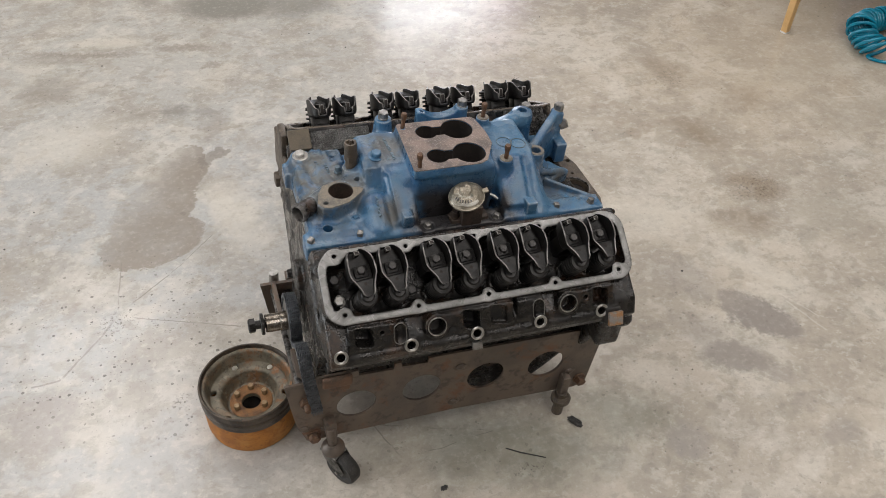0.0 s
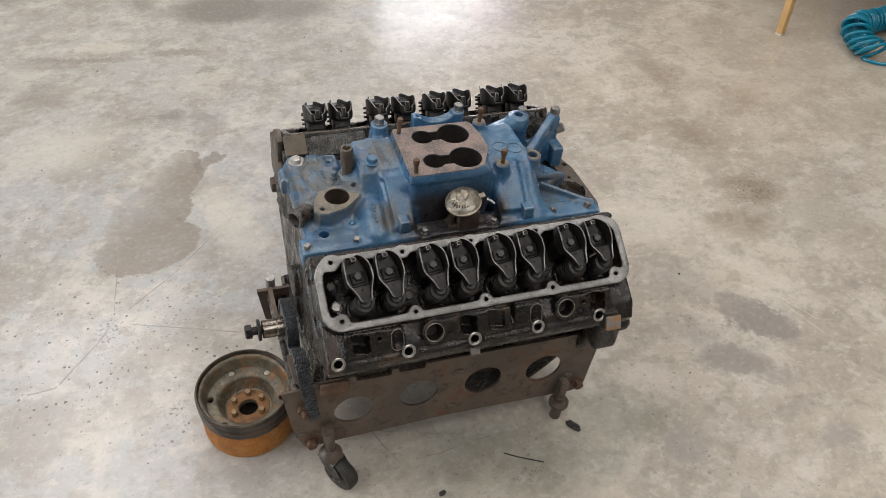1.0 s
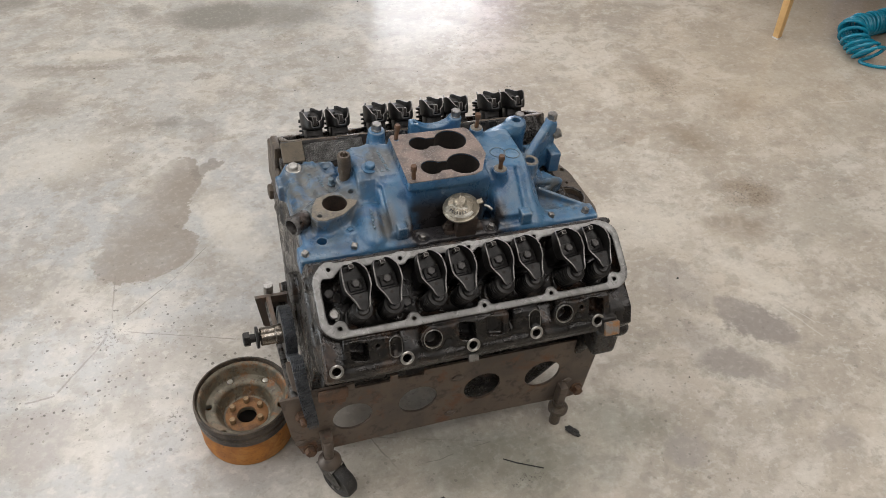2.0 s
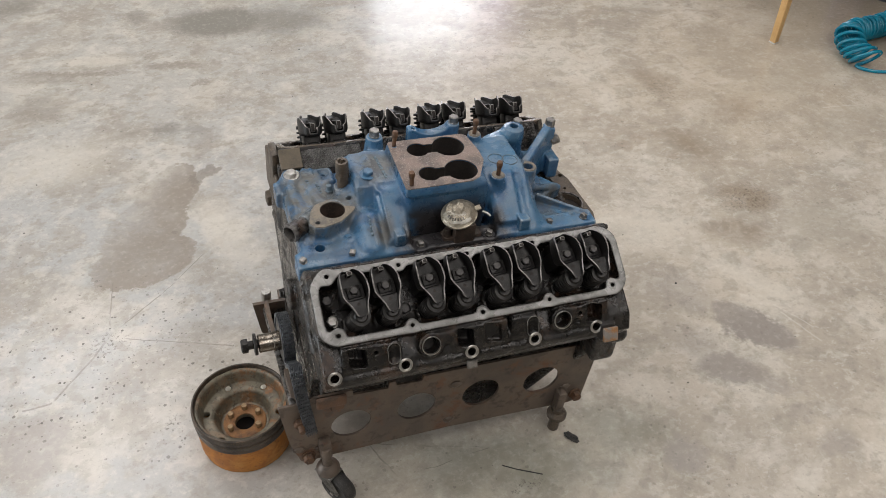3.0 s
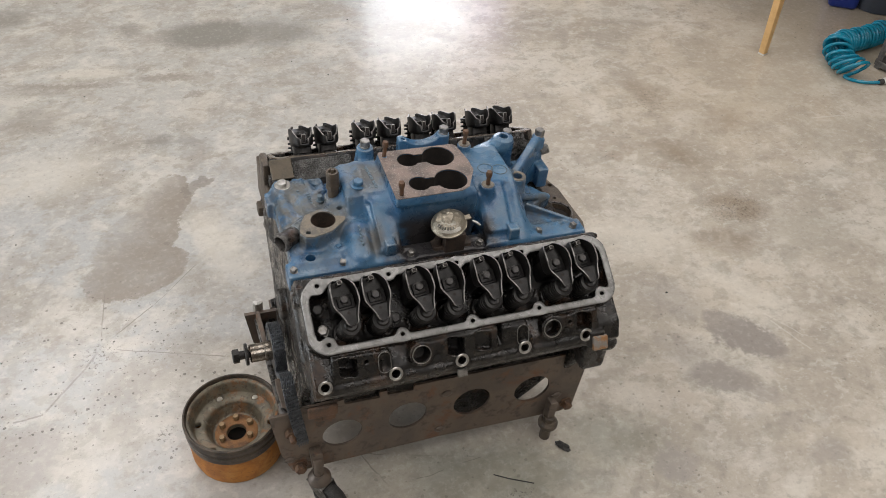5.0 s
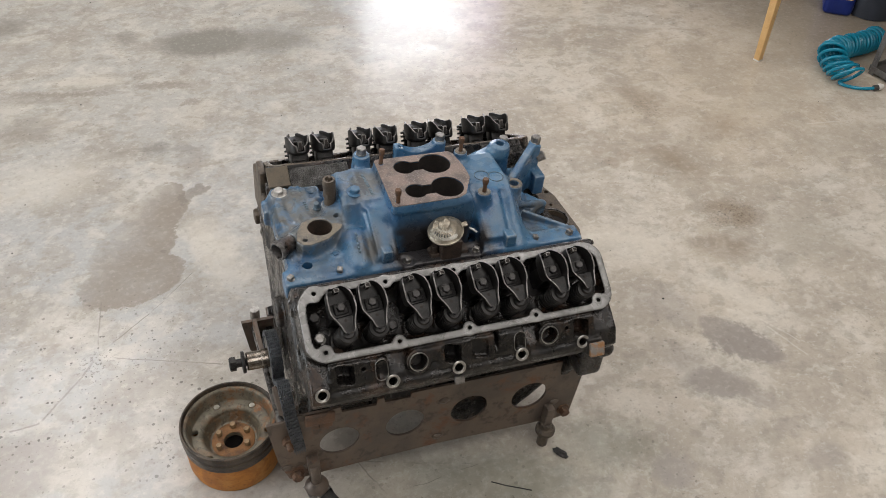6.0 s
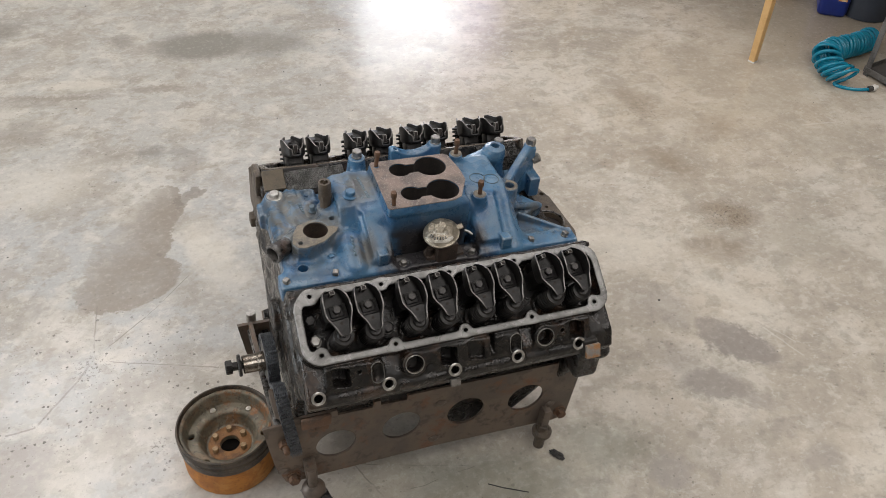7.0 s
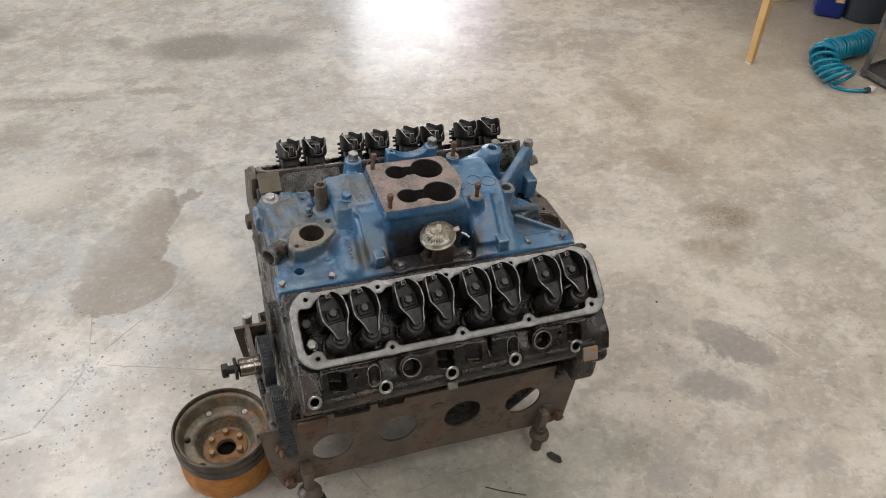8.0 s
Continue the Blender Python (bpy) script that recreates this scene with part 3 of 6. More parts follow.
class Solid:
    """A distance field on a grid; join() and cut() shapes, then mesh()."""

    def __init__(self, lo, hi, h):
        self.lo, self.h = np.asarray(lo, float), h
        self.n = np.ceil((np.asarray(hi, float) - self.lo) / h).astype(int) + 1
        self.F = np.full(self.n, 0.05, np.float32)

    def _part(self, lo, hi, pad):
        a = np.clip(((lo - pad - self.lo) / self.h).astype(int), 0, self.n)
        b = np.clip(np.ceil((hi + pad - self.lo) / self.h).astype(int) + 1, 0, self.n)
        sl = tuple(slice(p, q) for p, q in zip(a, b))
        co = [(self.lo[k] + self.h * np.arange(a[k], b[k])).reshape([-1 if m == k else 1 for m in range(3)]) for k in range(3)]
        return sl, co

    def join(self, shape, k=0.0):
        f, lo, hi = shape
        sl, co = self._part(lo, hi, 0.012 + k)
        if self.F[sl].size:
            d, F = f(*co), self.F[sl]
            m = np.minimum(F, d)
            if k:
                m = m - np.maximum(k - np.abs(F - d), 0) ** 2 / (4 * k)
            self.F[sl] = m
        return self

    def cut(self, shape, k=0.0):
        f, lo, hi = shape
        sl, co = self._part(lo, hi, 0.012 + k)
        if self.F[sl].size:
            d, F = -f(*co), self.F[sl]
            m = np.maximum(F, d)
            if k:
                m = m + np.maximum(k - np.abs(F - d), 0) ** 2 / (4 * k)
            self.F[sl] = m
        return self

    def mesh(self, name):
        F = self.F
        F[[0, -1]] = F[:, [0, -1]] = F[:, :, [0, -1]] = 0.05
        s = F < 0
        nx, ny, nz = F.shape
        corner = {(i, j, k): (slice(i, nx - 1 + i), slice(j, ny - 1 + j), slice(k, nz - 1 + k)) for i in (0, 1) for j in (0, 1) for k in (0, 1)}
        count = sum(s[c].astype(np.int8) for c in corner.values())
        act = (count > 0) & (count < 8)
        I = np.argwhere(act)
        idx = np.full(act.shape, -1, np.int32)
        idx[act] = np.arange(len(I))
        tot, num = np.zeros((len(I), 3)), np.zeros(len(I))
        for a in corner:
            for ax in range(3):
                if a[ax]:
                    continue
                b = tuple(1 if m == ax else a[m] for m in range(3))
                fa, fb = F[tuple((I + a).T)], F[tuple((I + b).T)]
                x = (fa < 0) != (fb < 0)
                t = np.where(x, fa / np.where(x, fa - fb, 1), 0)
                p = np.asarray(a, float) + np.outer(t, np.asarray(b) - np.asarray(a))
                tot += p * x[:, None]
                num += x
        V = self.lo + self.h * (I + tot / num[:, None])
        quads = []
        for ax in range(3):
            j, k = (ax + 1) % 3, (ax + 2) % 3
            a = [slice(None)] * 3
            a[ax] = slice(0, -1)
            b = [slice(None)] * 3
            b[ax] = slice(1, None)
            E = np.argwhere(s[tuple(a)] != s[tuple(b)])
            E = E[(E[:, j] > 0) & (E[:, k] > 0)]
            ej, ek = np.eye(3, dtype=int)[j], np.eye(3, dtype=int)[k]
            q = np.stack([idx[tuple((E - o).T)] for o in (ej + ek, ek, 0 * ej, ej)], 1)
            flip = ~s[tuple(E.T)]
            q[flip] = q[flip][:, ::-1]
            quads.append(q)
        Q = np.concatenate(quads)
        me = bpy.data.meshes.new(name)
        me.from_pydata(V.tolist(), [], Q.tolist())
        me.polygons.foreach_set("use_smooth", np.ones(len(me.polygons), bool))
        me.update()
        return me


# ---- building helpers ----
def ident():
    return Matrix.Identity(4)


def piece(name, me, material, parent=None, m=None, label=""):
    """One mesh object, under a thing or a part."""
    if material is not None and not me.materials:
        me.materials.append(material)
    ob = new(name, me)
    ob.parent = parent
    ob.matrix_basis = ident() if m is None else m
    if material is not None and me.materials[0] != material:
        ob.material_slots[0].link = "OBJECT"
        ob.material_slots[0].material = material
    return tagged(ob, label)


def to_mesh(bm, name, smooth=True, sharp=35):
    bmesh.ops.recalc_face_normals(bm, faces=bm.faces)
    me = bpy.data.meshes.new(name)
    bm.to_mesh(me)
    bm.free()
    if smooth:
        me.polygons.foreach_set("use_smooth", np.ones(len(me.polygons), bool))
        me.set_sharp_from_angle(angle=radians(sharp))
    return me


def part(name, bm, material, parent, label="", m=None, smooth=True):
    return piece(name, to_mesh(bm, name, smooth), material, parent, m, label)


def empty(name, m=None, label="", category="", group=""):
    ob = new(name)
    ob.empty_display_size = 0.05
    ob.matrix_basis = ident() if m is None else m
    return tagged(ob, label, category, group)


def add_box(bm, lo, hi, m=None, bevel=0.0, seg=2):
    lo, hi = Vector(lo), Vector(hi)
    r = bmesh.ops.create_cube(bm, size=1.0)
    vs = r["verts"]
    for v in vs:
        v.co = Vector([(lo[k] + hi[k]) / 2 + v.co[k] * (hi[k] - lo[k]) for k in range(3)])
    if bevel:
        es = list({e for v in vs for e in v.link_edges})
        out = bmesh.ops.bevel(bm, geom=es, offset=bevel, segments=seg, affect="EDGES", profile=0.5)
        vs = list({v for f in out["faces"] for v in f.verts} | {v for v in vs if v.is_valid})
        vs = list({v for s in vs for f in s.link_faces for v in f.verts})
    if m is not None:
        bmesh.ops.transform(bm, matrix=m, verts=vs)
    return vs


def turn(bm, profile, seg=48, m=None, close=False):
    """Turns a profile of (radius, height) round z."""
    rings = []
    vs = []
    for r, z in profile:
        if r < 1e-6:
            ring = [bm.verts.new((0, 0, z))]
        else:
            ring = [bm.verts.new((r * math.cos(2 * math.pi * k / seg), r * math.sin(2 * math.pi * k / seg), z)) for k in range(seg)]
        rings.append(ring)
        vs += ring
    pairs = list(zip(rings, rings[1:])) + ([(rings[-1], rings[0])] if close else [])
    for a, b in pairs:
        for k in range(seg):
            q = [a[k % len(a)], a[(k + 1) % len(a)], b[(k + 1) % len(b)], b[k % len(b)]]
            u = []
            for v in q:
                if v not in u:
                    u.append(v)
            if len(u) > 2:
                bm.faces.new(u)
    if m is not None:
        bmesh.ops.transform(bm, matrix=m, verts=vs)
    return vs


def along(a, b):
    """The pose at a with z pointing to b."""
    a, b = Vector(a), Vector(b)
    return Matrix.Translation(a) @ (b - a).to_track_quat("Z", "Y").to_matrix().to_4x4()


def rod(bm, a, b, r0, r1=None, seg=20, bevel=0.0):
    r1, ll = r0 if r1 is None else r1, (Vector(b) - Vector(a)).length
    prof = [(0, 0), (r0 - bevel, 0)] + ([(r0, bevel), (r1, ll - bevel)] if bevel else [(r1, ll)]) + ([(r1 - bevel, ll)] if bevel else []) + [(0, ll)]
    return turn(bm, prof, seg, along(a, b))


def tube(bm, path, r, seg=10, closed=False, caps=True):
    """A round bar along a list of points."""
    path = [Vector(p) for p in path]
    n, rings, vs = len(path), [], []
    up = Vector((0, 0, 1))
    for i, p in enumerate(path):
        d = (path[(i + 1) % n] - path[i - 1]) if closed else (path[min(i + 1, n - 1)] - path[max(i - 1, 0)])
        d.normalize()
        side = d.cross(up)
        if side.length < 1e-3:
            side = d.cross(Vector((1, 0, 0)))
        side.normalize()
        up = side.cross(d).normalized()
        ring = [bm.verts.new(p + r * (math.cos(a) * side + math.sin(a) * up)) for a in (2 * math.pi * k / seg for k in range(seg))]
        rings.append(ring)
        vs += ring
    for i in range(n if closed else n - 1):
        a, b = rings[i], rings[(i + 1) % n]
        for k in range(seg):
            bm.faces.new((a[k], a[(k + 1) % seg], b[(k + 1) % seg], b[k]))
    if caps and not closed:
        bm.faces.new(rings[0][::-1])
        bm.faces.new(rings[-1])
    return vs


def hexagon(bm, af, z0, z1, m=None, chamfer=0.0012):
    r = af / math.sqrt(3)
    return turn(bm, [(0, z0), (r, z0), (r, z1 - chamfer), (r - chamfer * 1.4, z1), (0, z1)], 6, m)


def bolt_mesh(name, af=0.0145, head=0.008, washer=0.011, flange=0.002, shank=0.0):
    bm = bmesh.new()
    if washer:
        turn(bm, [(0, 0), (washer, 0), (washer, flange * 0.7), (washer - 0.001, flange), (0, flange)], 24)
    hexagon(bm, af, flange * 0.9, flange + head)
    if shank:
        turn(bm, [(0, -shank), (af * 0.33, -shank), (af * 0.33, 0.001), (0, 0.001)], 16)
    return to_mesh(bm, name)


def plate_with_holes(outline, holes, thick, m, seg=40):
    """A flat plate in its own xy plane, with round holes through it; z from 0 to thick."""
    bm = bmesh.new()
    loops = [[Vector((x, y, 0)) for x, y in outline]]
    for cx, cy, rx, ry in holes:
        loops.append([Vector((cx + rx * math.cos(2 * math.pi * k / seg), cy + ry * math.sin(2 * math.pi * k / seg), 0)) for k in range(seg)])
    edges = []
    for lp in loops:
        vs = [bm.verts.new(p) for p in lp]
        edges += [bm.edges.new((vs[k], vs[(k + 1) % len(vs)])) for k in range(len(vs))]
    bmesh.ops.triangle_fill(bm, use_beauty=True, use_dissolve=False, edges=edges)
    ext = bmesh.ops.extrude_face_region(bm, geom=list(bm.faces))
    bmesh.ops.translate(bm, verts=[g for g in ext["geom"] if isinstance(g, bmesh.types.BMVert)], vec=(0, 0, thick))
    bmesh.ops.transform(bm, matrix=m, verts=bm.verts)
    return bm


# ---- the engine: shared measures ----
TILT = 4.12                       # the rear sits lower: its castors are gone
T_ENGINE = pose(0, 0, 0, 0, TILT, 0)
CB, SB = math.cos(radians(33)), math.sin(radians(33))
MID = 0.0400                      # middle of a head along the crank


def bank(x, u, w):
    """Near bank: u outward along the cover rail, w out of it."""
    return (x, -0.1746 - CB * u - SB * w, 0.566 - SB * u + CB * w)


BANK_AXES = [(1, 0, 0), (0, -CB, -SB), (0, -SB, CB)]
M_BANK = Matrix(((1, 0, 0, 0), (0, CB, -SB, -0.1746), (0, SB, CB, 0.566), (0, 0, 0, 1)))   # local y runs inward
EX_A, EX_D, EX_N = np.array((0, -0.2685, 0.505)), np.array((0, -0.41, -0.912)), np.array((0, -0.912, 0.41))
EX_AXES = [(1, 0, 0), EX_D, EX_N]


def exh(x, s, out=0.0):
    """A point on the near exhaust face, s down from the rail."""
    return tuple(np.array((x, 0, 0)) + EX_A + s * EX_D + out * EX_N)


RAIL_IN = (-0.200, -0.082, 0.036, 0.154, 0.272)
RAIL_OUT = (-0.199, -0.080, 0.040, 0.160, 0.280)
ROCKERS = (-0.168, -0.118, -0.046, 0.005, 0.069, 0.120, 0.195, 0.244)
BOSSES = (-0.214, -0.099, 0.014, 0.127, 0.242)


def head_material(name, rail, worn_rail):
    n = Nodes(name)
    x, y, z = n.xyz()
    w = n.math("ADD", n.math("MULTIPLY", n.math("ADD", y, 0.1746), -SB), n.math("MULTIPLY", n.math("SUBTRACT", z, 0.566), CB))
    face = n.math("MULTIPLY", n.ramp(w, -0.0022, -0.0006), n.math("SUBTRACT", 1.0, n.ramp(w, 0.0012, 0.0025)))
    big, mid, fine = n.noise(18, 5, 0.65, 0.4), n.noise(85, 5, 0.6), n.noise(500, 2)
    col = n.mix(n.ramp(big, 0.38, 0.64), (0.0045, 0.0042, 0.004), (0.014, 0.0125, 0.011))
    col = n.mix(n.math("MULTIPLY", n.ramp(mid, 0.50, 0.66), 0.6), col, (0.032, 0.028, 0.024))
    col = n.mix(n.math("MULTIPLY", n.ramp(n.noise(22, 6, 0.7), 0.50, 0.64), 0.6), col, (0.070, 0.040, 0.025))
    col = n.mix(n.math("MULTIPLY", n.math("MULTIPLY", n.ramp(n.edge(), 0.53, 0.60), n.ramp(mid, 0.45, 0.6)), 0.8), col, (0.26, 0.24, 0.21))
    steel = n.mix(n.ramp(n.noise(30, 5, 0.6), 0.40, 0.66), rail, worn_rail)
    steel = n.mix(n.math("MULTIPLY", n.ramp(mid, 0.55, 0.70), 0.4), steel, (0.12, 0.115, 0.105))
    col = n.mix(face, col, steel)
    return n.done(col, n.math("MULTIPLY_ADD", n.ramp(n.noise(31, 5, 0.65, 0.5), 0.40, 0.64), 0.45, 0.14), 0.2, n.math("ADD", fine, n.math("MULTIPLY", mid, 2.4)), 0.55, 0.0011, 0.55)


def outside_rail():
    """All that lies above the casting and outside the rail's rounded outline."""
    c, A = np.array(bank(MID, 0.051, 0)), np.array(BANK_AXES, float)

    def f(X, Y, Z):
        d = (X - c[0], Y - c[1], Z - c[2])
        q = [a[0] * d[0] + a[1] * d[1] + a[2] * d[2] for a in A]
        qx, qu = np.abs(q[0]) - 0.2705 + 0.034, np.abs(q[1]) - 0.0612 + 0.034
        rr = np.sqrt(np.maximum(qx, 0) ** 2 + np.maximum(qu, 0) ** 2) + np.minimum(np.maximum(qx, qu), 0) - 0.034
        return np.maximum(-rr, -(q[2] + 0.022))
    return f, np.array((-0.26, -0.32, 0.40)), np.array((0.34, -0.07, 0.60))


def head_solid():
    s = Solid((-0.25, -0.325, 0.388), (0.337, -0.08, 0.592), 0.0024)
    sect = [bank(0, -0.010, 0)[1:], bank(0, 0.112, 0)[1:], exh(0, 0.070)[1:], (-0.289, 0.424), (-0.225, 0.410), (-0.105, 0.506), (-0.135, 0.548)]
    s.join(prism(sect, MID - 0.2705, MID + 0.2705, 0, 0.003))
    s.cut(outside_rail(), 0.003)
    # rocker pocket
    s.cut(box(bank(MID, 0.0515, 0.03), (0.2565, 0.0485, 0.062), 0.025, BANK_AXES))
    for x in RAIL_IN[:-1] + RAIL_OUT[1:-1]:
        u = 0.0 if x in RAIL_IN else 0.1
        s.join(cone(bank(x, u, -0.035), bank(x, u, 0), 0.0115), 0.006)
    for x, u in ((-0.200, 0.002), (-0.199, 0.095), (0.280, 0.095), (0.272, 0.003)):
        s.join(cone(bank(x, u, -0.035), bank(x, u, 0), 0.0125), 0.008)
    s.cut(box(bank(MID, 0.05, 0.02), (0.3, 0.08, 0.02), 0, BANK_AXES))
    for x in ROCKERS:
        s.join(cone(bank(x + 0.003, 0.078, -0.04), bank(x + 0.003, 0.078, -0.026), 0.020), 0.005)
    for k in range(4):
        x = (ROCKERS[2 * k] + ROCKERS[2 * k + 1]) / 2
        s.join(box(bank(x, 0.018, -0.022), (0.036, 0.010, 0.012), 0.004, BANK_AXES), 0.006)
    for x in RAIL_IN:
        s.cut(cone(bank(x, 0.0, -0.014), bank(x, 0.0, 0.01), 0.0033))
    for k, x in enumerate(RAIL_OUT):
        u = 0.0955 if k in (0, 4) else 0.1
        s.cut(cone(bank(x, u, -0.014), bank(x, u, 0.01), 0.0033))
    # exhaust side: flanges, ports, plug wells, bolt bosses
    for x, hw in ((-0.174, 0.026), (0.030, 0.050), (0.240, 0.026)):
        s.join(box(exh(x, 0.027, -0.004), (hw, 0.021, 0.007), 0.005, EX_AXES), 0.005)
    for x in (-0.116, 0.124):
        s.join(box(exh(x - 0.014, 0.027, -0.006), (0.024, 0.020, 0.008), 0.006, EX_AXES), 0.006)
        s.join(pill(exh(x, 0.020, -0.004), exh(x, 0.036, -0.004), 0.0125), 0.004)
    for x in (-0.054, 0.179):
        s.join(cone(exh(x, 0.029, -0.02), exh(x, 0.0265, 0.004), 0.0205), 0.008)
        s.join(box(exh(x + 0.024, 0.020, -0.004), (0.016, 0.012, 0.007), 0.004, EX_AXES), 0.006)
    for x in BOSSES:
        s.join(cone(exh(x, 0.056, -0.03), exh(x, 0.0515, 0.003), 0.0145, 0.0125), 0.006)
    for x0, x1 in zip(BOSSES, BOSSES[1:]):
        s.join(pill(exh(x0 + 0.018, 0.060, -0.004), exh(x1 - 0.018, 0.059, -0.003), 0.0075), 0.005)
    s.join(box(exh(0.263, 0.064, -0.003), (0.014, 0.016, 0.012), 0.003, EX_AXES), 0.004)
    for x, d in ((-0.174, 0.03), (0.006, 0.03), (0.054, 0.006), (0.240, 0.03)):
        port = exh(x, 0.026, 0.0)
        lean = [unit((1, 0, 0)), unit(EX_D + np.array((-0.22, 0, 0))), EX_N]
        s.cut(box(port, (0.0140, 0.0155, d), 0.004, lean))
    for x in (-0.054, 0.179):
        s.cut(cone(exh(x, 0.031, -0.022), exh(x, 0.0255, 0.02), 0.0125, 0.0150))
        s.cut(cone(exh(x - 0.004, 0.022, -0.05), exh(x - 0.004, 0.022, 0.0), 0.0085))
    for x in (-0.116, 0.124):
        s.cut(pill(exh(x, 0.020, 0.006), exh(x, 0.036, 0.006), 0.0095))
    for x in BOSSES:
        s.cut(cone(exh(x, 0.058, -0.03), exh(x, 0.0505, 0.03), 0.0072))
    for x in (-0.203, -0.145, 0.212, 0.271):
        s.cut(cone(exh(x, 0.022, -0.01), exh(x, 0.022, 0.02), 0.0035))
    # ends: bolt pads and core plugs
    for e in (-1, 1):
        s.join(cone((MID + e * 0.262, -0.222, 0.480), (MID + e * 0.2745, -0.222, 0.480), 0.020), 0.004)
        s.cut(cone((MID + e * 0.269, -0.222, 0.480), (MID + e * 0.29, -0.222, 0.480), 0.016))
        s.join(cone((MID + e * 0.25, -0.160, 0.525), (MID + e * 0.277, -0.160, 0.525), 0.012), 0.006)
        s.cut(cone((MID + e * 0.262, -0.160, 0.525), (MID + e * 0.29, -0.160, 0.525), 0.005))
        s.join(pill((MID + e * 0.270, -0.135, 0.520), (MID + e * 0.270, -0.215, 0.440), 0.006), 0.006)
    return s.mesh("cylinder_head")


def rocker_mesh():
    """A stamped boat-shaped rocker: local x across, y inward along the bank, z out of the rail."""
    bm = bmesh.new()
    prof = [  # u, half width, rim height, depth
        (0.0010, 0.0085, 0.0300, 0.012), (0.0035, 0.0135, 0.0330, 0.018), (0.0090, 0.0170, 0.0395, 0.025), (0.0170, 0.0200, 0.0465, 0.032), (0.0260, 0.0214, 0.0490, 0.035),
        (0.0380, 0.0220, 0.0475, 0.034), (0.0440, 0.0216, 0.0460, 0.032), (0.0485, 0.0200, 0.0455, 0.028), (0.0520, 0.0182, 0.0460, 0.0130), (0.0590, 0.0150, 0.0480, 0.0110),
        (0.0670, 0.0118, 0.0500, 0.0100), (0.0745, 0.0102, 0.0502, 0.0085), (0.0785, 0.0078, 0.0490, 0.0070)]
    th, K = 0.0022, 10
    outer, inner = [], []
    for u, hw, rim, dep in prof:
        ro, ri = [], []
        for k in range(K + 1):
            a = math.pi * k / K
            cx, cz = -math.cos(a), -math.sin(a)
            cx, cz = math.copysign(abs(cx) ** 0.28, cx), -abs(cz) ** 0.28
            ro.append(bm.verts.new((cx * hw, -u, rim + cz * dep)))
            ri.append(bm.verts.new((cx * (hw - th), -u, rim + cz * (dep - th))))
        outer.append(ro)
        inner.append(ri)
    for i in range(len(prof) - 1):
        for k in range(K):
            bm.faces.new((outer[i][k], outer[i + 1][k], outer[i + 1][k + 1], outer[i][k + 1]))
            bm.faces.new((inner[i][k], inner[i][k + 1], inner[i + 1][k + 1], inner[i + 1][k]))
        for k in (0, K):
            bm.faces.new((outer[i][k], inner[i][k], inner[i + 1][k], outer[i + 1][k])).material_index = 1
    for i in (0, -1):
        for k in range(K):
            bm.faces.new((outer[i][k], outer[i][k + 1], inner[i][k + 1], inner[i][k])).material_index = 1
    add_box(bm, (-0.0165, -0.0495, 0.020), (0.0165, -0.0265, 0.0262), None, 0.0012)
    add_box(bm, (-0.0115, -0.0465, 0.0250), (0.0115, -0.0280, 0.0300), None, 0.003)
    bm.faces.ensure_lookup_table()
    n1 = len(bm.faces)
    add_box(bm, (-0.0042, -0.0120, 0.022), (0.0042, -0.0050, 0.0385), None, 0.0012)
    bm.faces.ensure_lookup_table()
    for f in bm.faces[n1:]:
        f.material_index = 2
    n2 = len(bm.faces)
    # oil hole painted as a flat dark disc
    turn(bm, [(0, 0), (0.0026, 0), (0.0026, 0.0006), (0, 0.0006)], 12, pose(0, -0.0585, 0.0394))
    bm.faces.ensure_lookup_table()
    for f in bm.faces[n2:]:
        f.material_index = 3
    me = to_mesh(bm, "rocker_arm", True, 40)
    for m in (M_ROCKER, M_EDGE, M_BOLT, M_BORE):
        me.materials.append(m)
    return me


def spring_mesh():
    bm = bmesh.new()
    turns, h0, h1 = 6.5, -0.028, 0.028
    tube(bm, [(0.0148 * math.cos(a), 0.0148 * math.sin(a), h0 + (h1 - h0) * a / (2 * math.pi * turns)) for a in (k * 2 * math.pi / 18 for k in range(int(turns * 18) + 1))], 0.0023, 7)
    turn(bm, [(0, 0.026), (0.0160, 0.026), (0.0166, 0.0282), (0.0155, 0.0302), (0.011, 0.0312), (0.009, 0.0345), (0, 0.0345)], 28)
    turn(bm, [(0, -0.028), (0.0115, -0.028), (0.0115, 0.028), (0, 0.028)], 20)
    turn(bm, [(0, 0.032), (0.0043, 0.032), (0.0043, 0.0405), (0, 0.0405)], 12)
    return to_mesh(bm, "valve_spring")


def pedestal_mesh():
    bm = bmesh.new()
    add_box(bm, (-0.0165, -0.052, -0.048), (0.0165, -0.022, 0.0160), None, 0.004)
    add_box(bm, (-0.0125, -0.030, -0.048), (0.0125, -0.006, 0.0020), None, 0.004)
    return to_mesh(bm, "rocker_pedestal")


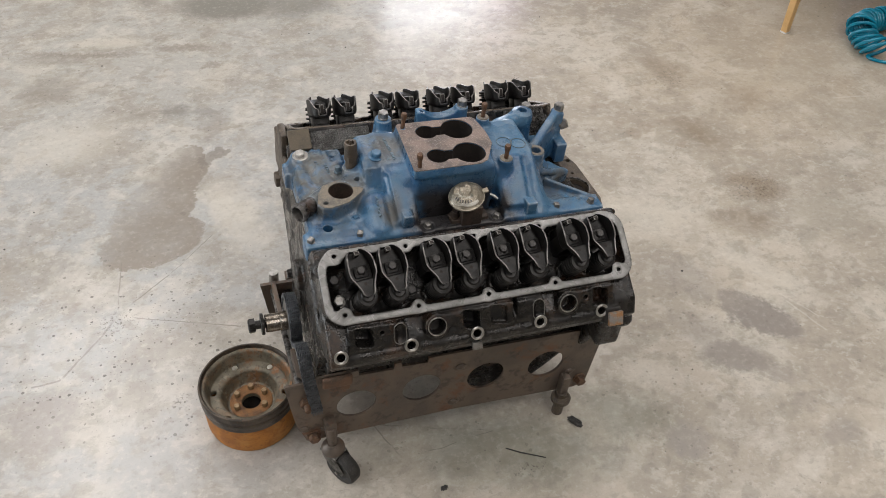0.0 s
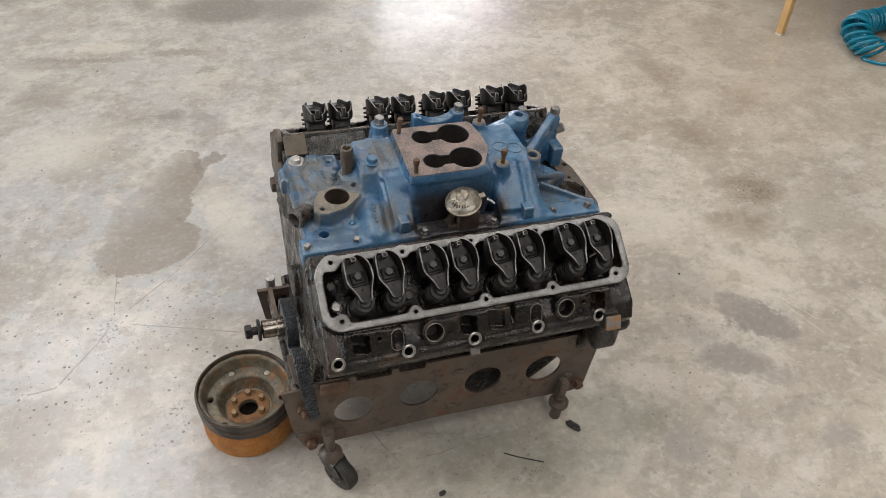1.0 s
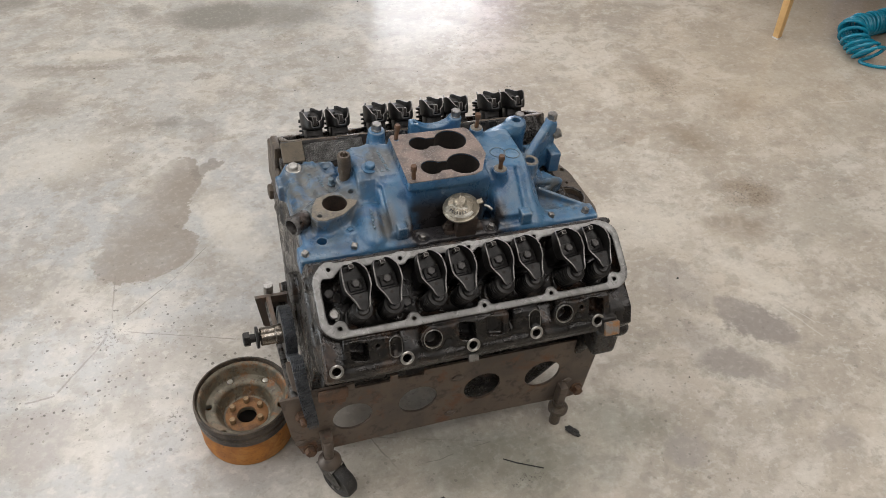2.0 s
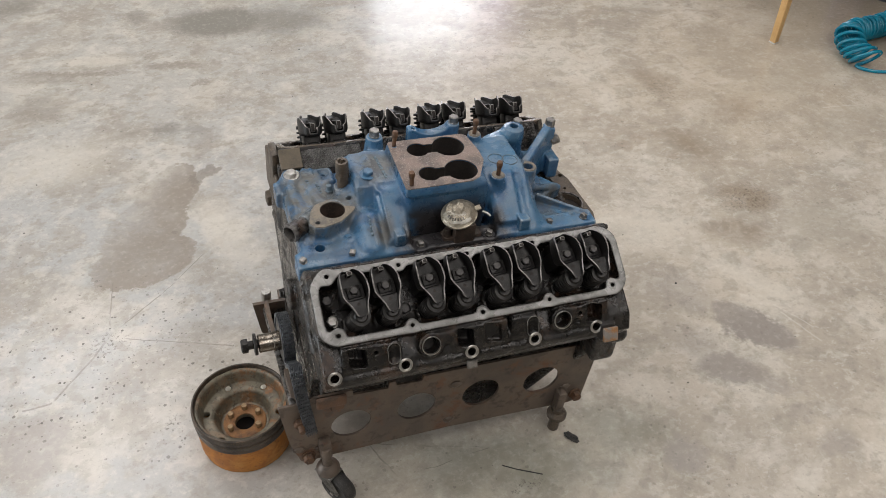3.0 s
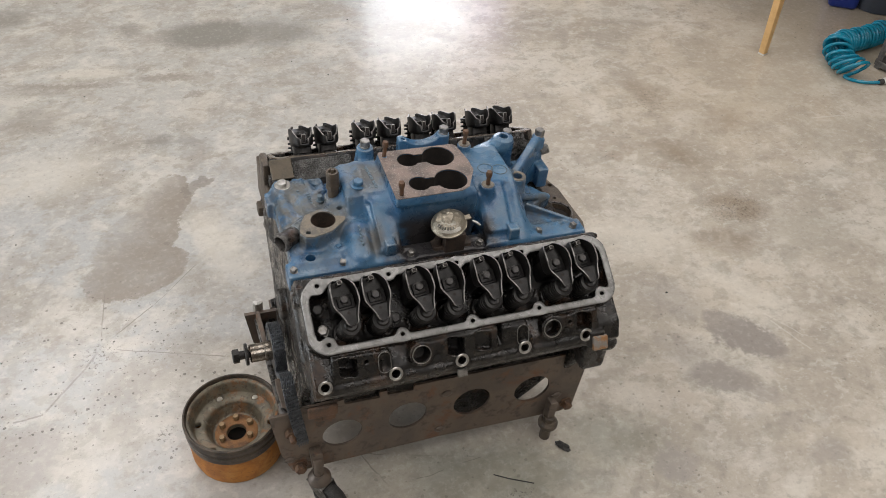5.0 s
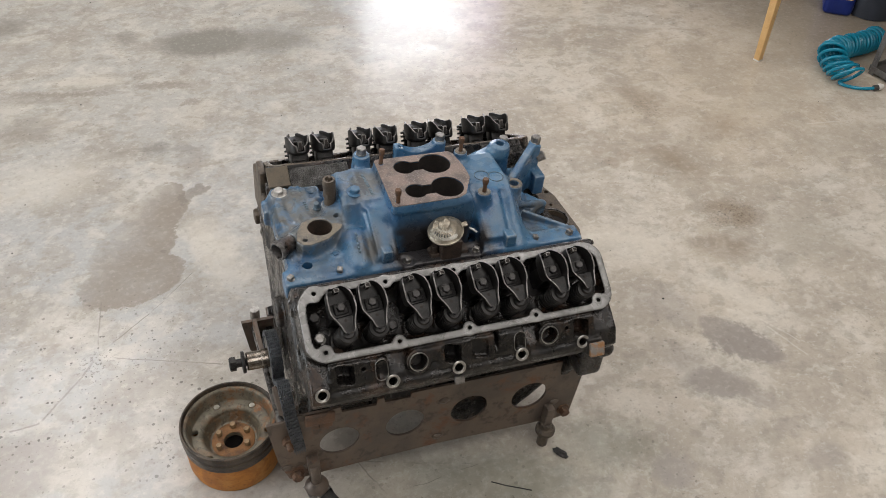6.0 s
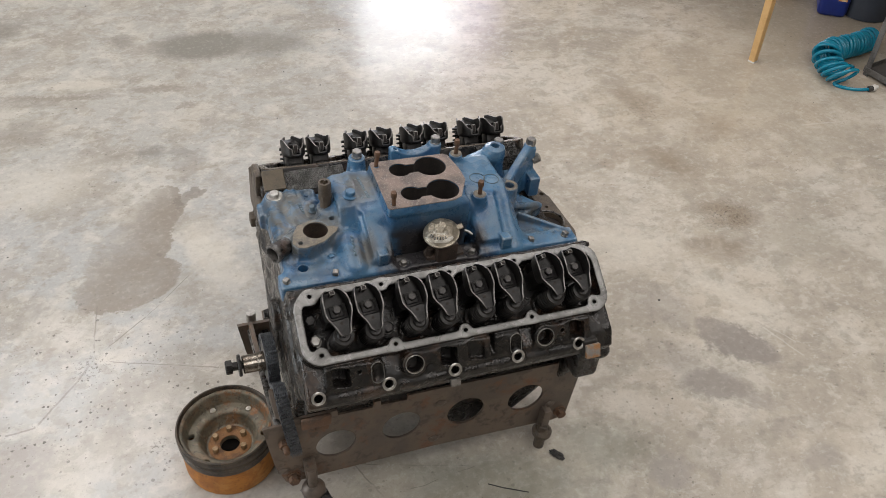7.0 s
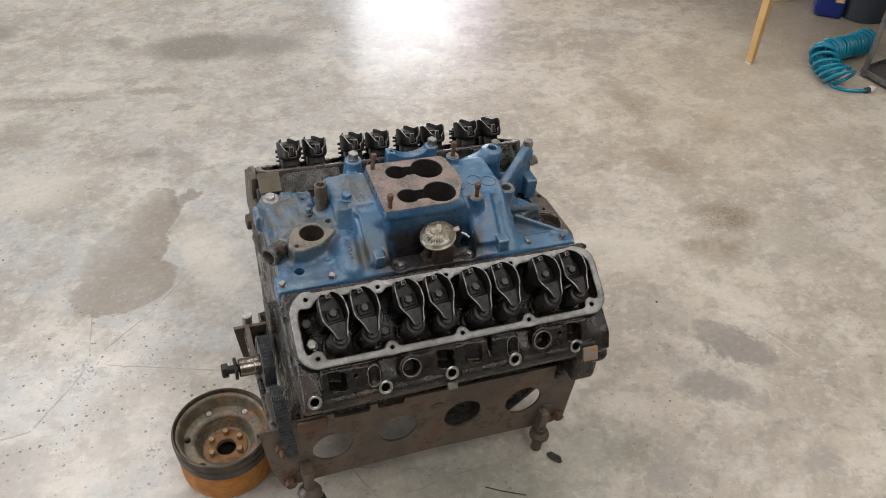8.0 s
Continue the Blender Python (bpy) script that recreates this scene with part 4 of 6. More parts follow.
def build_head(engine, me, m, turned, rocker, spring, pedestal, rbolt, hbolt, ring, plugring, label):
    head = piece("cylinder_head", me, None, engine, m, label)
    for k, x in enumerate(ROCKERS):
        lean = (0.6, -0.5, 0.9, -0.8, 0.4, -0.6, 1.0, -0.4)[k]
        piece("rocker_arm", rocker, None, head, Matrix.Translation((x, 0, 0)) @ M_BANK @ pose(0, -0.0355, 0, 0, 0, turned + lean) @ pose(0, 0.0355, 0))
        piece("rocker_pedestal", pedestal, M_SPRING, head, Matrix.Translation((x, 0, 0)) @ M_BANK)
        piece("rocker_bolt", rbolt, M_STEEL_DARK, head, Matrix.Translation((x, 0, 0)) @ M_BANK @ pose(0, -0.0355, 0.0295, 0, 0, 11 * k))
        piece("valve_spring", spring, M_SPRING, head, Matrix.Translation((x, 0, 0)) @ M_BANK @ pose(0.0035, -0.0760, 0.0, 0, 0, 40 * k))
    for k, (x, u) in enumerate(((-0.201, 0.068), (-0.081, 0.068), (-0.020, 0.060), (0.037, 0.070), (0.157, 0.070), (0.160, 0.045), (0.279, 0.072), (-0.203, 0.034))):
        piece("head_bolt", hbolt, M_BOLT if k == 0 else M_STEEL_DARK, head, Matrix.Translation((x, 0, 0)) @ M_BANK @ pose(0, -u, -0.0325, 0, 0, 17 * k))
    for x in BOSSES:
        piece("bolt_hole_rim", ring, M_BRIGHT, head, along(exh(x, 0.0515, 0.0040), exh(x, 0.0505, 0.0340)))
    # wiped tab below the middle boss
    bm = bmesh.new()
    add_box(bm, (-0.0085, -0.006, -0.004), (0.0085, 0.008, 0.0035), None, 0.0015)
    a = Matrix(((1, 0, 0, 0), (0, EX_D[1], EX_N[1], 0), (0, EX_D[2], EX_N[2], 0), (0, 0, 0, 1)))
    a.translation = exh(0.014, 0.074, 0.002)
    part("boss_tab", bm, M_BOLT, head, "", a)
    for x in (-0.116, 0.124):
        bm = bmesh.new()
        tube(bm, [exh(x + 0.0102 * math.cos(a), 0.028 + 0.0102 * math.sin(a) + (0.008 if math.sin(a) > 0 else -0.008), 0.0042) for a in (2 * math.pi * (k + 0.5) / 32 for k in range(32))], 0.0008, 6, True)
        part("cast_outline", bm, M_BOLT, head)
    bm = bmesh.new()
    add_box(bm, (-0.0135, -0.0125, -0.004), (0.0135, 0.0125, 0.0045), None, 0.0015)
    a = Matrix(((1, 0, 0, 0), (0, EX_D[1], EX_N[1], 0), (0, EX_D[2], EX_N[2], 0), (0, 0, 0, 1)))
    a.translation = exh(0.2655, 0.068, 0.010)
    part("casting_pad", bm, M_TAG, head, "bare grey pad streaked with orange rust", a)
    for x in (-0.054, 0.179):
        piece("spark_plug_seat", plugring, M_BRIGHT, head, along(exh(x, 0.0270, 0.0040), exh(x, 0.0260, 0.034)))
    return head


def block_solid():
    s = Solid((-0.262, -0.30, 0.07), (0.385, 0.30, 0.52), 0.0042)
    half = [(-0.098, 0.500), (-0.230, 0.406), (-0.222, 0.370), (-0.160, 0.295), (-0.132, 0.235), (-0.132, 0.172)]
    s.join(prism(half + [(-y, z) for y, z in half[::-1]], -0.221, 0.310, 0, 0.006))
    # rear flange for the transmission
    fl = [(-0.06, 0.470), (-0.15, 0.462), (-0.225, 0.470), (-0.268, 0.440), (-0.272, 0.385), (-0.215, 0.300), (-0.165, 0.190)]
    s.join(prism(fl + [(-y, z) for y, z in fl[::-1]], 0.298, 0.322, 0, 0.006), 0.006)
    for sy in (-1, 1):
        s.join(box((0.300, sy * 0.242, 0.352), (0.024, 0.022, 0.034), 0.007), 0.008)
        s.join(pill((0.298, sy * 0.256, 0.452), (0.306, sy * 0.256, 0.452), 0.015), 0.006)
        s.join(pill((0.306, sy * 0.268, 0.396), (0.314, sy * 0.268, 0.396), 0.016), 0.006)
        # side ribs, core plugs, mounting pads
        for x in (-0.15, -0.03, 0.09, 0.21):
            s.join(cone((x, sy * 0.13, 0.30), (x, sy * 0.178, 0.315), 0.026, 0.024), 0.006)
        s.join(box((-0.19, sy * 0.150, 0.268), (0.020, 0.024, 0.018), 0.004), 0.006)
        s.join(box((-0.125, sy * 0.152, 0.275), (0.035, 0.022, 0.014), 0.004), 0.006)
        s.join(box((0.05, sy * 0.150, 0.262), (0.025, 0.022, 0.020), 0.004), 0.006)
    # front rim of the timing case
    for sy in (-1, 1):
        s.join(pill((-0.216, sy * 0.060, 0.180), (-0.214, sy * 0.105, 0.30), 0.008), 0.004)
        s.join(pill((-0.214, sy * 0.105, 0.30), (-0.213, sy * 0.092, 0.46), 0.008), 0.004)
        s.join(pill((-0.218, sy * 0.125, 0.42), (-0.218, sy * 0.195, 0.395), 0.009), 0.006)
        s.join(cone((-0.216, sy * 0.135, 0.435), (-0.226, sy * 0.135, 0.435), 0.013), 0.004)
    s.join(cone((-0.22, 0, 0.36), (-0.236, 0, 0.36), 0.030), 0.004)
    # rear sump
    s.join(prism([(0.048, 0.19), (0.082, 0.078), (0.205, 0.078), (0.262, 0.130), (0.318, 0.19)], -0.150, 0.150, 1, 0.012), 0.004)
    return s.mesh("engine_block")


THERMO_FLANGE = [(-0.122, 0.006), (-0.112, -0.002), (-0.1125, -0.020), (-0.120, -0.036), (-0.148, -0.060), (-0.180, -0.0695), (-0.194, -0.066), (-0.201, -0.053), (-0.196, -0.030), (-0.184, -0.009), (-0.158, 0.001), (-0.135, 0.004)]


def manifold_solid():
    s = Solid((-0.255, -0.135, 0.47), (0.352, 0.192, 0.668), 0.0019)
    slope = [(1, 0, 0), unit((0, -0.81, -0.59)), unit((0, -0.59, 0.81))]
    # head flanges
    for sy in (-1, 1):
        s.join(box((MID, sy * 0.098, 0.520), (0.273, 0.0185, 0.0165), 0.004))
    # plenum and carburettor pad
    s.join(box((0.036, -0.001, 0.565), (0.073, 0.0685, 0.062), 0.010))
    s.join(prism([(-0.040, -0.070), (0.078, -0.069), (0.094, -0.061), (0.117, -0.018), (0.117, 0.012), (0.110, 0.060), (0.098, 0.066), (-0.036, 0.066)], 0.614, 0.6305, 2, 0.003), 0.010)
    # front and rear runners that arch over to both heads
    arch = [(-0.115, 0.508), (-0.113, 0.534), (-0.099, 0.553), (-0.050, 0.596), (-0.018, 0.613), (0.070, 0.613), (0.098, 0.588), (0.113, 0.535), (0.113, 0.508)]
    s.join(prism(arch, -0.080, -0.037, 0, 0.007), 0.009)
    short = [(-0.034, 0.508), (-0.030, 0.570), (-0.014, 0.604), (0.002, 0.613)] + arch[5:]
    s.join(prism(short, -0.112, -0.070, 0, 0.010), 0.014)
    # the lower runner that swells out beside it
    s.join(pill((-0.100, -0.054, 0.551), (-0.102, -0.095, 0.535), 0.027, 0.0225), 0.007)
    s.join(pill((-0.106, 0.02, 0.560), (-0.124, -0.090, 0.518), 0.024, 0.014), 0.016)
    s.join(box((-0.056, -0.060, 0.569), (0.0190, 0.046, 0.0150), 0.006, slope), 0.010)
    s.join(prism(arch, 0.118, 0.196, 0, 0.007), 0.009)
    s.join(pill((0.195, 0.02, 0.570), (0.192, -0.096, 0.528), 0.026, 0.020), 0.018)
    s.join(box((0.146, -0.060, 0.571), (0.0225, 0.046, 0.0145), 0.005, slope), 0.006)
    for sx, x0, x1 in ((1, -0.05, 0.0), (-1, 0.08, 0.13)):
        s.join(box(((x0 + x1) / 2, 0.0, 0.57), (0.030, 0.055, 0.035), 0.012), 0.016)
    # valley floor between the runners
    s.join(box((0.045, -0.085, 0.505), (0.10, 0.03, 0.010), 0.004), 0.01)
    # front water crossover
    s.join(box((-0.178, 0.0130, 0.520), (0.043, 0.1115, 0.024), 0.008), 0.010)
    s.join(box((-0.176, 0.064, 0.531), (0.038, 0.058, 0.019), 0.006), 0.010)
    s.join(box((-0.128, 0.060, 0.522), (0.034, 0.052, 0.022), 0.008), 0.012)
    s.join(pill((-0.16, -0.02, 0.545), (-0.10, 0.02, 0.55), 0.028), 0.016)
    s.join(prism(THERMO_FLANGE, 0.525, 0.5735, 2, 0.003), 0.010)
    s.join(cone((-0.168, -0.004, 0.548), (-0.205, -0.030, 0.552), 0.021, 0.017), 0.008)
    s.join(cone((-0.124, 0.029, 0.55), (-0.124, 0.029, 0.578), 0.016), 0.010)
    s.join(cone((-0.200, 0.108, 0.53), (-0.200, 0.108, 0.553), 0.017), 0.010)
    s.join(pill((-0.206, -0.06, 0.528), (-0.206, 0.08, 0.532), 0.010), 0.010)
    s.join(cone((-0.139, -0.070, 0.52), (-0.139, -0.070, 0.546), 0.015, 0.011), 0.010)
    s.join(cone((-0.189, -0.082, 0.52), (-0.189, -0.082, 0.541), 0.013), 0.006)
    s.join(box((-0.1705, 0.112, 0.5475), (0.0115, 0.0145, 0.0075), 0.006), 0.002)
    s.cut(cone((-0.169, 0.126, 0.545), (-0.169, 0.126, 0.57), 0.0055), 0.001)
    s.join(box((-0.143, 0.100, 0.540), (0.018, 0.022, 0.012), 0.006), 0.004)
    s.cut(pill((-0.141, 0.108, 0.556), (-0.145, 0.090, 0.556), 0.0115, 0.006), 0.002)
    s.cut(pill((-0.192, 0.080, 0.556), (-0.186, 0.030, 0.558), 0.008), 0.005)
    s.join(pill((-0.205, 0.092, 0.540), (-0.200, -0.010, 0.540), 0.008), 0.008)
    s.join(pill((-0.180, 0.080, 0.540), (-0.165, 0.020, 0.548), 0.009), 0.010)
    s.cut(pill((-0.190, 0.060, 0.560), (-0.185, 0.020, 0.562), 0.010), 0.008)
    # step between each runner and its flange, and a rib down the middle
    for x0, x1 in ((-0.132, -0.030), (0.112, 0.222)):
        s.join(box(((x0 + x1) / 2, -0.1045, 0.5325), ((x1 - x0) / 2, 0.010, 0.0065), 0.004), 0.006)
    s.cut(pill((-0.082, -0.036, 0.598), (-0.080, -0.098, 0.557), 0.0065), 0.006)
    s.cut(pill((0.175, -0.040, 0.605), (0.175, -0.098, 0.561), 0.006), 0.006)
    # lugs on the runners
    s.join(box((-0.057, -0.100, 0.556), (0.009, 0.010, 0.012), 0.002), 0.003)
    s.join(box((0.168, -0.106, 0.553), (0.010, 0.010, 0.012), 0.002), 0.003)
    # far bosses and the saddle bracket
    s.join(cone((-0.045, 0.116, 0.55), (-0.045, 0.116, 0.612), 0.022, 0.015), 0.014)
    s.join(box((0.078, 0.152, 0.565), (0.048, 0.010, 0.031), 0.003), 0.006)
    s.join(box((0.078, 0.115, 0.545), (0.045, 0.04, 0.018), 0.006), 0.010)
    s.cut(pill((0.078, 0.12, 0.634), (0.078, 0.18, 0.634), 0.052), 0.004)
    s.join(cone((0.122, 0.152, 0.56), (0.122, 0.152, 0.596), 0.012), 0.006)
    s.join(cone((0.228, 0.104, 0.54), (0.228, 0.104, 0.603), 0.022, 0.018), 0.014)
    s.join(pill((0.18, 0.09, 0.585), (0.228, 0.104, 0.590), 0.016), 0.014)
    s.join(cone((0.130, 0.066, 0.60), (0.130, 0.066, 0.628), 0.014, 0.012), 0.008)
    s.join(cone((0.135, -0.046, 0.59), (0.135, -0.046, 0.6165), 0.013), 0.006)
    s.join(cone((0.215, -0.002, 0.53), (0.215, -0.002, 0.590), 0.018, 0.016), 0.008)
    s.join(pill((0.19, 0.02, 0.56), (0.235, 0.015, 0.535), 0.020), 0.012)
    # rear bracket: upright web with a thick end
    ax = unit((0.095, 0.080, 0))
    for k in range(24):
        t = -0.046 + 0.108 * k / 23
        top = 0.560 + (0.600 - 0.560) * min(1, max(0, (t + 0.046) / 0.098))
        s.join(box((0.262 + ax[0] * t, 0.070 + ax[1] * t, (top + 0.50) / 2), (0.006, 0.0055, (top - 0.50) / 2), 0.002, [ax, (-ax[1], ax[0], 0), (0, 0, 1)]), 0.007)
    s.join(box((0.303, 0.102, 0.549), (0.0095, 0.0115, 0.049), 0.003), 0.004)
    s.join(box((0.306, 0.084, 0.524), (0.011, 0.024, 0.022), 0.003), 0.004)
    # rear gusset beside the near flange
    s.join(prism([(0.205, -0.050), (0.228, -0.036), (0.306, -0.092), (0.306, -0.115), (0.205, -0.115)], 0.505, 0.532, 2, 0.004), 0.006)
    g = unit((0.084, -0.060, -0.012))
    s.join(box((0.266, -0.063, 0.531), (0.052, 0.0035, 0.014), 0.003, [g, unit(np.cross((0, 0, 1), g)), unit(np.cross(g, np.cross((0, 0, 1), g)))]), 0.005)
    s.join(prism([(0.21, -0.03), (0.235, -0.026), (0.296, 0.004), (0.270, 0.040), (0.21, 0.04)], 0.500, 0.528, 2, 0.004), 0.010)
    s.join(pill((0.226, -0.016, 0.550), (0.288, 0.006, 0.524), 0.006), 0.008)
    # the bores under the carburettor
    for y in (-0.036, 0.034):
        s.cut(cone((0.011, y, 0.53), (0.011, y, 0.67), 0.0208))
        s.cut(cone((0.068, y, 0.53), (0.068, y, 0.67), 0.0303))
        s.cut(box((0.038, y, 0.60), (0.030, 0.0145, 0.07), 0.002))
        # other holes
    s.cut(cone((-0.156, -0.028, 0.50), (-0.156, -0.028, 0.60), 0.0230))
    for x, y in ((-0.187, -0.055), (-0.122, -0.006)):
        s.cut(cone((x, y, 0.55), (x, y, 0.60), 0.0045))
    s.cut(cone((-0.190, -0.084, 0.49), (-0.190, -0.084, 0.56), 0.0085))
    s.cut(cone((-0.139, -0.070, 0.535), (-0.139, -0.070, 0.57), 0.0062))
    s.cut(cone((0.228, 0.104, 0.55), (0.228, 0.104, 0.62), 0.0085))
    s.cut(cone((0.215, -0.002, 0.54), (0.215, -0.002, 0.61), 0.0090))
    s.cut(cone((-0.142, 0.106, 0.53), (-0.142, 0.106, 0.58), 0.0042))
    s.cut(cone((0.040, 0.150, 0.56), (0.040, 0.150, 0.62), 0.004))
    for x in (-0.022, 0.106):
        s.cut(cone((x, -0.104, 0.533), (x, -0.104, 0.57), 0.013), 0.004)
    return s.mesh("intake_manifold")


def keyhole(y, seg=28):
    """The outline of one small and one large bore joined by a slot."""
    out = []
    a0, a1 = math.asin(0.0125 / 0.0285), math.asin(0.0125 / 0.0190)
    for k in range(seg + 1):
        a = math.pi - a0 - (2 * math.pi - 2 * a0) * k / seg
        out.append((0.068 + 0.0288 * math.cos(a), y + 0.0288 * math.sin(a)))
    for k in range(seg + 1):
        a = -a1 - (2 * math.pi - 2 * a1) * k / seg
        out.append((0.011 + 0.0193 * math.cos(a), y + 0.0193 * math.sin(a)))
    return out


def sheet_from_loops(loops, z0, thick):
    bm = bmesh.new()
    edges = []
    for lp in loops:
        vs = [bm.verts.new((x, y, z0)) for x, y in lp]
        edges += [bm.edges.new((vs[k], vs[(k + 1) % len(vs)])) for k in range(len(vs))]
    bmesh.ops.triangle_fill(bm, use_beauty=True, use_dissolve=False, edges=edges)
    ext = bmesh.ops.extrude_face_region(bm, geom=list(bm.faces))
    bmesh.ops.translate(bm, verts=[g for g in ext["geom"] if isinstance(g, bmesh.types.BMVert)], vec=(0, 0, thick))
    return bm


def ring_loop(cx, cy, r, seg=32):
    return [(cx + r * math.cos(2 * math.pi * k / seg), cy + r * math.sin(2 * math.pi * k / seg)) for k in range(seg)]


def chain_mesh():
    """A silent timing chain: rows of thin leaf plates."""
    cz, r = 0.240, 0.049
    path = [(-0.2435, r * math.sin(radians(a)), cz + r * math.cos(radians(a))) for a in range(150, -113, -8)]
    path += [(-0.2440, -0.068, 0.2420), (-0.2455, -0.095, 0.2720), (-0.2475, -0.120, 0.3000), (-0.2485, -0.138, 0.3120), (-0.2490, -0.152, 0.3110),
             (-0.2480, -0.163, 0.3000), (-0.2465, -0.172, 0.2820), (-0.2430, -0.183, 0.2560), (-0.2390, -0.1900, 0.2300), (-0.2355, -0.1925, 0.2040), (-0.2325, -0.1928, 0.1850)]
    P = [Vector(p) for p in path]
    step, out, acc = 0.0070, [], 0.0
    for a, b in zip(P, P[1:]):
        ll = (b - a).length
        while acc < ll:
            out.append((a.lerp(b, acc / ll), (b - a).normalized()))
            acc += step
        acc -= ll
    bm = bmesh.new()
    for k, (p, d) in enumerate(out):
        side = Vector((1, 0, 0))
        side = (side - side.dot(d) * d).normalized()
        nrm = d.cross(side)
        rows = 6 if k % 2 else 5
        for j in range(rows):
            off = (j - (rows - 1) / 2) * 0.0041
            m = Matrix((side, d, nrm)).transposed().to_4x4()
            m.translation = p + side * off
            add_box(bm, (-0.0012, -0.0060, -0.0044), (0.0012, 0.0060, 0.0044), m, 0.0008, 1)
    return bm


# ---- the room ----
def slab(name, lo, hi, material, label=""):
    bm = bmesh.new()
    add_box(bm, lo, hi)
    return tagged(part(name, bm, material, None, label, smooth=False), kind="structure")


X0, X1, Y0, Y1, H = -5.0, 5.5, -5.0, DOOR_Y, 3.2
bm = bmesh.new()
bmesh.ops.create_grid(bm, x_segments=40, y_segments=40, size=0.5)
for v in bm.verts:
    v.co = Vector((X0 - 3 + (v.co.x + 0.5) * (X1 - X0 + 6), Y0 - 3 + (v.co.y + 0.5) * (Y1 - Y0 + 40), 0))
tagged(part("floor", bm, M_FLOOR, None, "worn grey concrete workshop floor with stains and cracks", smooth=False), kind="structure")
# walls and ceiling are unseen: added to close the room and shape the bounce
bm = bmesh.new()
add_box(bm, (X0 - 0.15, Y0, 0), (X0, GATE_Y - GATE_W / 2, H))
add_box(bm, (X0 - 0.15, GATE_Y + GATE_W / 2, 0), (X0, Y1, H))
add_box(bm, (X0 - 0.15, GATE_Y - GATE_W / 2, GATE_H), (X0, GATE_Y + GATE_W / 2, H))
tagged(part("wall_west", bm, M_WALL, None, "unseen plain grey-beige wall with an open roller door, added to close the room", smooth=False), kind="structure")
slab("wall_east", (X1, Y0, 0), (X1 + 0.15, Y1, H), M_WALL, "unseen plain grey-beige painted wall, added to close the room")
slab("wall_south", (X0 - 0.15, Y0 - 0.15, 0), (X1 + 0.15, Y0, H), M_WALL, "unseen plain grey-beige painted wall, added to close the room")
bm = bmesh.new()
add_box(bm, (X0 - 0.15, Y1, 0), (DOOR_X - DOOR_W / 2, Y1 + 0.15, H))
add_box(bm, (DOOR_X + DOOR_W / 2, Y1, 0), (X1 + 0.15, Y1 + 0.15, H))
add_box(bm, (DOOR_X - DOOR_W / 2, Y1, DOOR_H), (DOOR_X + DOOR_W / 2, Y1 + 0.15, H))
tagged(part("wall_north", bm, M_WALL, None, "unseen plain grey-beige wall with an open doorway, added to close the room", smooth=False), kind="structure")
slab("ceiling", (X0 - 0.15, Y0 - 0.15, H), (X1 + 0.15, Y1 + 0.15, H + 0.1), M_CEIL, "unseen plain grey board ceiling, added to close the room")


